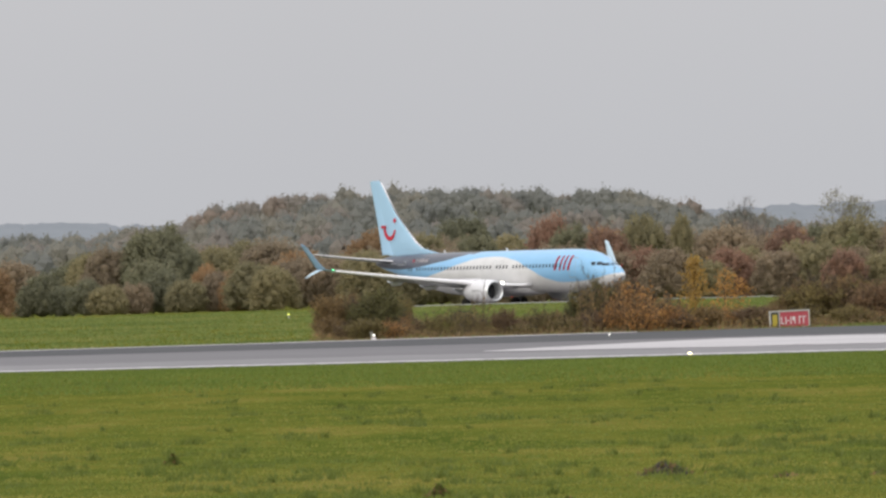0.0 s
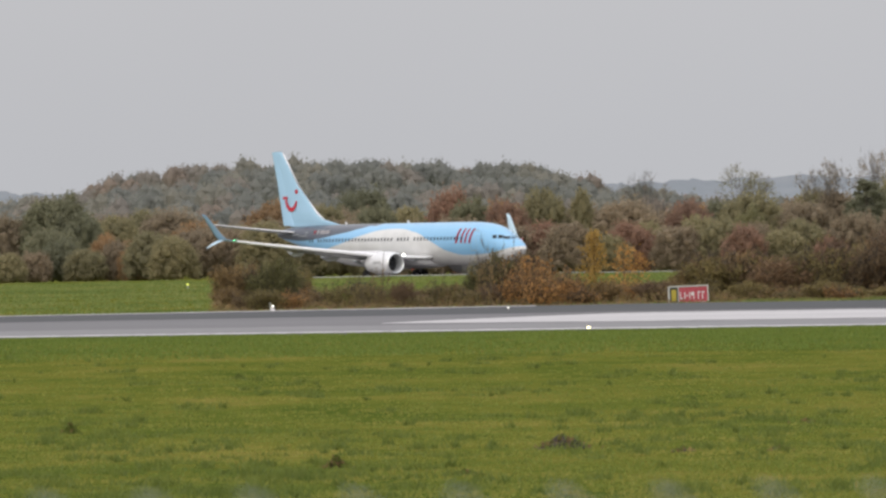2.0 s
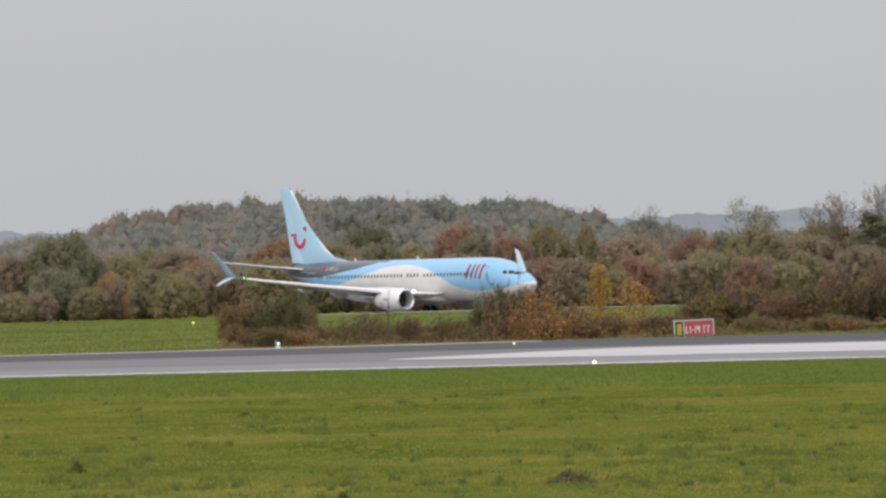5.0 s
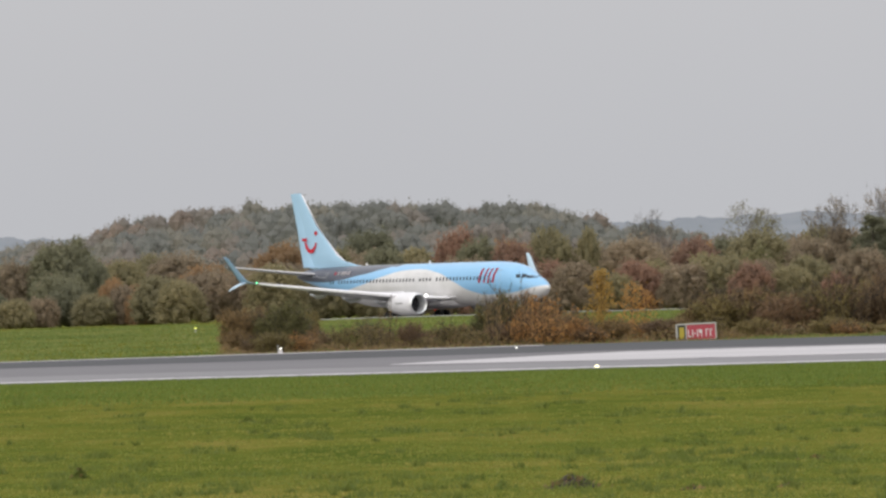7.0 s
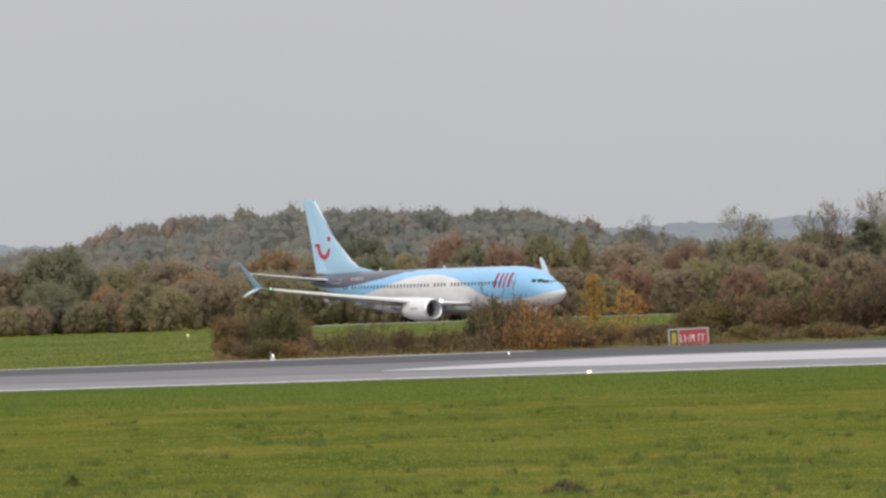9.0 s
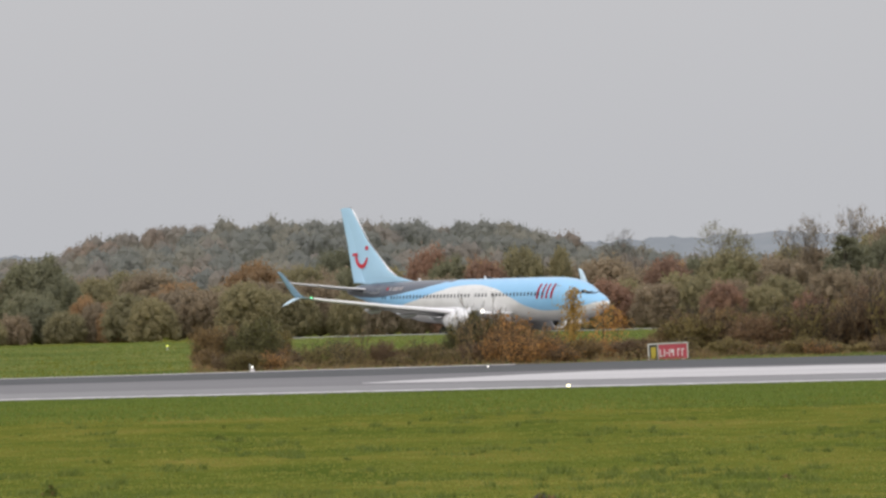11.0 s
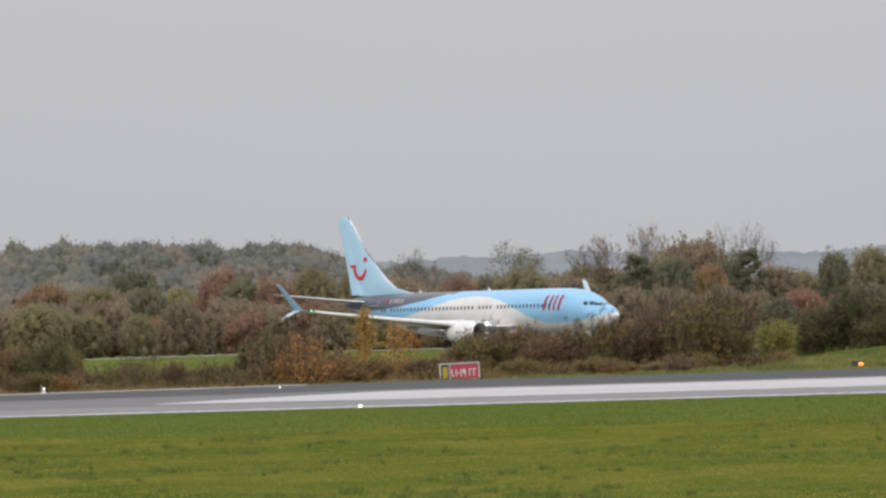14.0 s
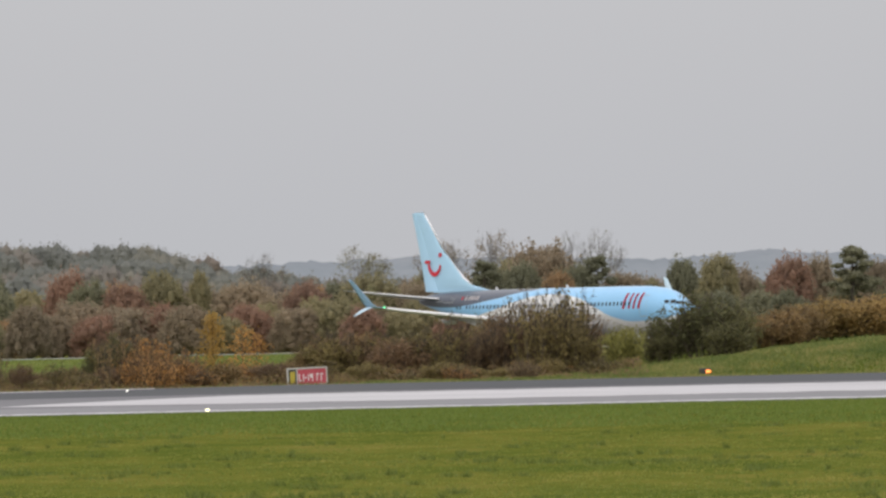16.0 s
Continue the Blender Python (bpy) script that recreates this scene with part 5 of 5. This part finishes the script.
def build_scrub():
    """Low bramble, dead stalks and fallen leaves under the shrubs."""
    nr = np.random.default_rng(31)
    mats = (("bramble", LEAVES["shrub_mauve"], 18000, 0.048), ("dead_bracken", LEAVES["bracken"], 900, 0.05), ("weeds", LEAVES["shrub_olive"], 8000, 0.05))
    for name, mat, n, size in mats:
        x = nr.uniform(-9.6, 23.5, n)
        y = 384.5 + 20 * nr.random(n) ** 1.3
        h = np.array([max(0.06, 0.26 + 0.42 * noise.noise((a * 0.45, b * 0.12, 3)) + 0.22 * noise.noise((a * 1.4, b * 0.3, 7))) for a, b in zip(x, y)])
        h *= np.clip((y - 384) / 5, 0.15, 1)
        z = np.array([ground_z(a, b) for a, b in zip(x, y)]) + h * nr.random(n) ** 0.7 * 1.5
        v, f = leaf_quads(np.stack([x, y, z], 1), size, nr)
        tagged(join_leaves(name, v, f, mat), {"bramble": "low brown bramble along the runway verge", "dead_bracken": "orange dead bracken under the shrubs", "weeds": "olive-green weeds under the shrubs"}[name],
               "undergrowth", kind="stuff")


build_scrub()


# ---- grass of the foreground ----
def build_grass():
    nr = np.random.default_rng(41)

    def blades(base, h0, h1, wide, lean):
        m = len(base)
        h = nr.uniform(h0, h1, (m, 1))
        a = nr.uniform(0, 2 * math.pi, (m, 1))
        side = np.concatenate([np.cos(a), np.sin(a), 0 * a], 1) * wide
        tip = base + np.concatenate([nr.normal(size=(m, 2)) * h * lean, h], 1)
        return np.stack([base - side, base + side, tip], 1).reshape(-1, 3), np.arange(m * 3).reshape(-1, 3)

    y = 1 / nr.uniform(1 / 334.0, 1 / 92.0, 26000)
    x = nr.uniform(-0.064, 0.094, 26000) * y
    z = np.array([ground_z(a, b) for a, b in zip(x, y)])
    base = np.repeat(np.stack([x, y, z], 1), 5, 0) + nr.normal(size=(130000, 3)) * [0.05, 0.07, 0]
    v, f = blades(base, 0.02, 0.055, 0.018, 0.55)
    tagged(join_leaves("grass_tufts", v, f, M_BLADE), "short green and straw-coloured grass", "grass", kind="stuff")
    # darker tufts of longer grass, gathered in loose bands
    spots = []
    while len(spots) < 820:
        b = 1 / nr.uniform(1 / 300.0, 1 / 92.0)
        a = nr.uniform(-0.064, 0.094) * b
        if noise.noise((a * 0.16, b * 0.05, 11)) + 0.5 * noise.noise((a * 0.6, b * 0.15, 4)) > nr.uniform(-0.25, 0.5):
            spots.append((a, b, nr.uniform(0.02, 0.16) * nr.uniform(0.5, 1.6), nr.uniform(0.5, 1.5)))
    base, tall = [], []
    for a, b, r, h in spots:
        m = int(14 + 260 * r)
        p = nr.normal(size=(m, 2)) * (r, r * 1.6) + (a, b)
        base.append(np.stack([p[:, 0], p[:, 1], np.array([ground_z(*q) for q in p])], 1))
        tall.append(np.full((m, 1), h))
    base, tall = np.concatenate(base), np.concatenate(tall)
    v, f = blades(base, 0.04, 0.125, 0.02, 0.5)
    v = v.reshape(-1, 3, 3)
    v[:, 2] = v[:, 0] + (v[:, 2] - v[:, 0]) * tall
    tagged(join_leaves("rank_grass", v.reshape(-1, 3), f, LEAVES["grass"]), "darker tufts of longer grass in the turf", "grass", kind="stuff")


def build_long_grass():
    """Longer, greener grass along the runway's edge and over the field beyond."""
    nr = np.random.default_rng(43)
    for name, n, y0, y1, x0, x1, h0, h1, wide, words in (("verge_grass", 16000, 262, 334.6, -22, 34, 0.05, 0.13, 0.03, "long dark green grass along the runway's edge"),
                                                         ("field_grass", 26000, 382, 696, -48, 66, 0.06, 0.16, 0.05, "long green grass on the field beyond the runway"),
                                                         ("bank_grass", 15000, 381.5, 402, 12, 46, 0.06, 0.20, 0.04, "rough green grass on the bank beside the runway")):
        y = y0 + (y1 - y0) * (1 - nr.random(n) ** 2.2 if name == "verge_grass" else nr.random(n))
        x = nr.uniform(x0, x1, n)
        z = np.array([ground_z(a, b) for a, b in zip(x, y)])
        k = 4
        base = np.repeat(np.stack([x, y, z], 1), k, 0) + nr.normal(size=(n * k, 3)) * [0.2, 0.2, 0]
        h = nr.uniform(h0, h1, (n * k, 1))
        a = nr.uniform(0, 2 * math.pi, (n * k, 1))
        side = np.concatenate([np.cos(a), np.sin(a), 0 * a], 1) * wide
        tip = base + np.concatenate([nr.normal(size=(n * k, 2)) * h * 0.6, h], 1)
        v = np.stack([base - side, base + side, tip], 1).reshape(-1, 3)
        f = np.arange(n * k * 3).reshape(-1, 3)
        tagged(join_leaves(name, v, f, LEAVES[{"verge_grass": "verge", "field_grass": "field"}.get(name, "bank")]), words, "grass", kind="stuff")


LEAVES["grass"] = leaf("dark_grass_blades", [(0.060, 0.080, 0.018), (0.078, 0.096, 0.021), (0.102, 0.114, 0.025)], per_object=0, island=0.3)
LEAVES["verge"] = leaf("lush_verge_grass", [(0.062, 0.090, 0.018), (0.082, 0.110, 0.022), (0.108, 0.126, 0.027)], scale=0.12, per_object=0, island=0.3)
# field colours are paled and dulled to take in the haze over it
LEAVES["field"] = leaf("long_field_grass", [(0.072, 0.098, 0.027), (0.090, 0.116, 0.031), (0.112, 0.132, 0.037), (0.140, 0.142, 0.046)], scale=0.06, per_object=0, island=0.12, lo=0.40, hi=0.60)
LEAVES["bank"] = leaf("rough_bank_grass", [(0.058, 0.080, 0.022), (0.082, 0.100, 0.028), (0.112, 0.120, 0.036), (0.160, 0.142, 0.052)], scale=0.3, per_object=0, island=0.2, lo=0.38, hi=0.62)
build_grass()
build_long_grass()

M_EARTH = surface("dug_earth", [(0.020, 0.016, 0.010), (0.038, 0.029, 0.018), (0.066, 0.050, 0.030)], scale=6, rough=0.95, bump=1.0)


def molehill(x, y, r, h, label, seed):
    grassy = "tussock" in label
    nr = np.random.default_rng(seed)
    bm = bmesh.new()
    rings = []
    for k, (q, u) in enumerate(((1.1, -0.15), (0.95, 0.1), (0.75, 0.5), (0.5, 0.8), (0.2, 1.0))):
        rings.append([(r * q * math.cos(a) * nr.uniform(0.8, 1.2), r * q * math.sin(a) * nr.uniform(0.8, 1.2), h * u * nr.uniform(0.6, 1.2)) for a in [2 * math.pi * i / 14 for i in range(14)]])
    ob = part("tussock" if grassy else "molehill", loft(rings, bm=bm), LEAVES["grass"] if grassy else M_EARTH, None)
    ob.matrix_world = pose(x, y, ground_z(x, y), 0, 0, 40 * seed)
    for name, n, size, mat in (("turf", 170 if h > 0.06 else 60, 0.042, LEAVES["grass"]), ("dead_leaf_litter", 20 if grassy else 120 if h > 0.06 else 30, 0.04, LEAVES["shrub_brown"])):
        d = np.abs(nr.normal(size=n)) * 0.62
        w = nr.uniform(0, 2 * math.pi, n)
        p = np.stack([d * r * 1.25 * np.cos(w), d * r * 1.25 * np.sin(w), h * np.clip(1.05 - d * 0.85, 0, 1) * nr.uniform(0.5, 1.15, n)], 1)
        v, f = leaf_blades(p, size, nr)
        tagged(join_leaves(name, v, f, mat, ob), kind="stuff")
    return tagged(ob, label, "grass tussock" if grassy else "molehill", "mounds in the grass")


def build_molehills():
    for i, (x, y, r, h, label) in enumerate(((1.54, 131, 0.31, 0.165, "dark earth molehill with ragged grass"), (-5.88, 149, 0.12, 0.16, "small dark green tussock in the grass"),
                                             (-1.45, 123, 0.11, 0.13, "reddish-brown clod of earth in the grass"), (4.4, 128, 0.15, 0.055, "low earthy clod in the grass"),
                                             (5.6, 150, 0.12, 0.05, "low earthy clod in the grass"), (3.1, 128, 0.13, 0.05, "low earthy clod in the grass"),
                                             (-4.67, 214, 0.16, 0.09, "dark tussock in the grass"), (0.19, 117.8, 0.12, 0.06, "dark tussock in the grass"), (2.57, 101.8, 0.12, 0.06, "low earthy clod in the grass"))):
        molehill(x, y, r, h, label, 50 + i)


build_molehills()

# ---- airfield lights, sign and fence ----
M_CASE = surface("grey_sign_case", [(0.36, 0.36, 0.34), (0.48, 0.48, 0.45)], scale=3, rough=0.6, fine=20)
M_SIGN_RED = surface("red_sign_face", [(0.34, 0.036, 0.058), (0.41, 0.056, 0.080)], scale=3, rough=0.45)
M_SIGN_YELLOW = surface("yellow_sign_face", [(0.30, 0.24, 0.02), (0.42, 0.33, 0.03)], scale=3, rough=0.45)
M_SIGN_BLACK = surface("black_sign_face", [(0.02, 0.02, 0.02), (0.045, 0.042, 0.03)], scale=3, rough=0.5)
M_LAMP_WARM = surface("lit_warm_lamp", [(1, 0.9, 0.6), (1, 0.95, 0.7)], rough=0.3, emit=(1.0, 0.86, 0.48, 3.2))
M_LAMP_COOL = surface("lit_pale_lamp", [(1, 0.97, 0.9), (1, 1, 0.95)], rough=0.3, emit=(1.0, 0.95, 0.85, 1.6))
M_LAMP_ORANGE = surface("lit_orange_lamp", [(1, 0.3, 0.05), (1, 0.4, 0.1)], rough=0.3, emit=(1.0, 0.24, 0.04, 1.9))
M_LAMP_LIME = surface("lit_yellow_lamp", [(0.8, 0.85, 0.1), (0.9, 0.9, 0.2)], rough=0.3, emit=(0.75, 0.85, 0.10, 1.0))


def build_sign():
    s = tagged(new("runway_sign"), "low red and yellow runway holding sign in a grey frame", "sign")
    s.matrix_world = pose(9.69, 386, -0.075, 0, -1.6, 0)
    bm = bmesh.new()
    box(bm, -0.78, 0.80, 0.03, 0.26, 0.06, 0.70, 0.012)
    part("case", bm, M_CASE, s)
    for x0, x1, z0, z1 in ((-0.81, 0.82, 0.675, 0.73), (-0.81, -0.745, 0.06, 0.675), (0.765, 0.82, 0.06, 0.675), (-0.42, -0.375, 0.06, 0.675), (-0.745, 0.765, 0.04, 0.075)):
        bm = bmesh.new()
        box(bm, x0, x1, -0.03, 0.06, z0, z1, 0.008)
        part("frame", bm, M_CASE, s)
    bm = bmesh.new()
    box(bm, -0.745, -0.42, 0.0, 0.03, 0.075, 0.675)
    part("black_panel", bm, M_SIGN_BLACK, s, "black panel")
    bm = bmesh.new()
    box(bm, -0.68, -0.48, -0.012, 0.0, 0.12, 0.58, 0.004)
    part("yellow_mark", bm, M_SIGN_YELLOW, s, "yellow upright bar")
    bm = bmesh.new()
    box(bm, -0.375, 0.765, 0.0, 0.03, 0.075, 0.675)
    part("red_panel", bm, M_SIGN_RED, s, "red panel")
    for x0, x1, z0, z1 in ((-0.33, -0.29, 0.18, 0.48), (-0.29, -0.20, 0.18, 0.23), (-0.16, -0.12, 0.18, 0.48), (-0.09, 0.0, 0.30, 0.345), (0.04, 0.08, 0.18, 0.48), (0.12, 0.24, 0.32, 0.47), (0.20, 0.24, 0.18, 0.32),
                           (0.38, 0.42, 0.18, 0.48), (0.42, 0.50, 0.43, 0.48), (0.55, 0.59, 0.18, 0.48), (0.59, 0.66, 0.43, 0.48)):
        bm = bmesh.new()
        box(bm, x0, x1, -0.010, 0.0, z0, z1)
        part("white_bar", bm, M_BARS, s)
    for x in (-0.6, 0.0, 0.6):
        bm = bmesh.new()
        tube(bm, [(x, 0.15, -0.12), (x, 0.15, 0.07)], [0.03, 0.03], 8)
        part("leg", bm, M_STEEL, s)


build_sign()


def edge_light(x, y, z, tall, r, lamp, label, body=None):
    s = tagged(new("edge_light"), label, "runway light", "airfield lights")
    s.matrix_world = pose(x, y, z)
    bm = bmesh.new()
    tube(bm, [(0, 0, -0.02), (0, 0, 0.02), (0, 0, tall * 0.45)], [r * 1.3, r * 0.8, r * 0.35], 12)
    part("stem", bm, body or M_CASE, s)
    bm = bmesh.new()
    tube(bm, [(0, 0, tall * 0.45), (0, 0, tall * 0.62)], [r * 0.8, r], 14)
    part("collar", bm, body or M_CASE, s)
    bm = bmesh.new()
    bmesh.ops.create_uvsphere(bm, u_segments=14, v_segments=8, radius=r, matrix=Matrix.Translation((0, 0, tall * 0.72)) @ Matrix.Diagonal((1, 1, 0.8, 1)))
    part("lens", bm, lamp, s)
    return s


edge_light(4.9, 334.6, ground_z(4.9, 334.6), 0.20, 0.068, M_LAMP_WARM, "lit warm-white runway edge light in the grass")
edge_light(2.36, 373.0, runway_z(2.36, 373.0), 0.10, 0.038, M_LAMP_COOL, "lit white runway edge light")
edge_light(-16.2, 600, ground_z(-16.2, 600), 0.34, 0.075, M_LAMP_LIME, "small yellow-green taxiway light on the grass")


def build_marker():
    s = tagged(new("cone_marker"), "white cone-shaped runway edge marker with a stem", "runway light", "airfield lights")
    s.matrix_world = pose(-6.96, 382.5, ground_z(-6.96, 382.5))
    bm = bmesh.new()
    tube(bm, [(0, 0, 0), (0, 0, 0.08), (0, 0, 0.20), (0, 0, 0.25)], [0.12, 0.105, 0.045, 0.025], 14)
    part("cone", bm, M_BARS, s)
    bm = bmesh.new()
    tube(bm, [(-0.10, 0, 0), (-0.10, 0, 0.40)], [0.02, 0.02], 8)
    part("stem", bm, M_CASE, s)
    bm = bmesh.new()
    tube(bm, [(0, 0, 0.23), (0, 0, 0.29)], [0.04, 0.04], 10)
    part("lamp", bm, M_LAMP_COOL, s)


build_marker()


def build_guard_light():
    s = tagged(new("guard_light"), "orange lit guard light in a dark housing", "runway light", "airfield lights")
    x, y = 25.6, 384.0
    s.matrix_world = pose(x, y, ground_z(x, y))
    bm = bmesh.new()
    box(bm, -0.26, 0.20, 0.0, 0.16, 0.06, 0.28, 0.02)
    part("housing", bm, M_SIGN_BLACK, s)
    for dx in (-0.2, 0.12):
        bm = bmesh.new()
        tube(bm, [(dx, 0.08, -0.05), (dx, 0.08, 0.08)], [0.03, 0.03], 8)
        part("leg", bm, M_STEEL, s)
    bm = bmesh.new()
    bmesh.ops.create_uvsphere(bm, u_segments=14, v_segments=8, radius=0.085, matrix=Matrix.Translation((0.10, -0.02, 0.15)) @ Matrix.Diagonal((1.3, 0.5, 0.8, 1)))
    part("lens", bm, M_LAMP_ORANGE, s)


build_guard_light()


def build_peg():
    s = tagged(new("marker_peg"), "small dark marker block at the runway's edge", "runway marker")
    s.matrix_world = pose(17.7, 383.5, ground_z(17.7, 383.5))
    bm = bmesh.new()
    box(bm, -0.14, 0.14, -0.08, 0.08, -0.03, 0.10, 0.015)
    part("block", bm, M_SIGN_BLACK, s)
    bm = bmesh.new()
    tube(bm, [(0, 0, 0.09), (0, 0, 0.14)], [0.05, 0.03], 10)
    part("cap", bm, M_CASE, s)


build_peg()


def build_fence():
    """Chain-link fence before the camera: woven wires with knuckled tops, on posts."""
    galv = surface("galvanised_wire", [(0.30, 0.31, 0.32), (0.42, 0.43, 0.44)], scale=20, rough=0.5, metallic=0.4)
    s = tagged(new("chain_link_fence"), "galvanised chain-link fence with knuckled top edge", "fence")
    y, top, pitch = 4.4, EYE - 0.0835, 0.0475
    s.matrix_world = pose(0, y, 0)
    pts = []
    n = int(2 * top / pitch)
    for i in range(n):
        pts.append((pitch / 2 * (i % 2), 0.004 * (1 if i % 2 else -1), 0.02 + i * (top - 0.05) / n))
    x, z = pts[-1][0], pts[-1][2]
    for k in range(1, 6):
        a = math.pi * k / 5
        pts.append((x + 0.008 * math.sin(a) * 2, 0.012 * math.sin(a), z + 0.014 * (1 - math.cos(a)) * 0.8))
    bm = bmesh.new()
    tube(bm, pts, [0.0017] * len(pts), 4)
    first = part("wire", bm, galv, s)
    for i in range(-30, 30):
        ob = first if i == -30 else new("wire", first.data)
        ob.parent = s
        ob.location = (i * pitch, 0, 0)
    for x in (-1.5, 1.5):
        bm = bmesh.new()
        tube(bm, [(x, 0.035, -0.3), (x, 0.035, top - 0.02)], [0.025, 0.025], 10)
        part("post", bm, galv, s)


build_fence()


motions()
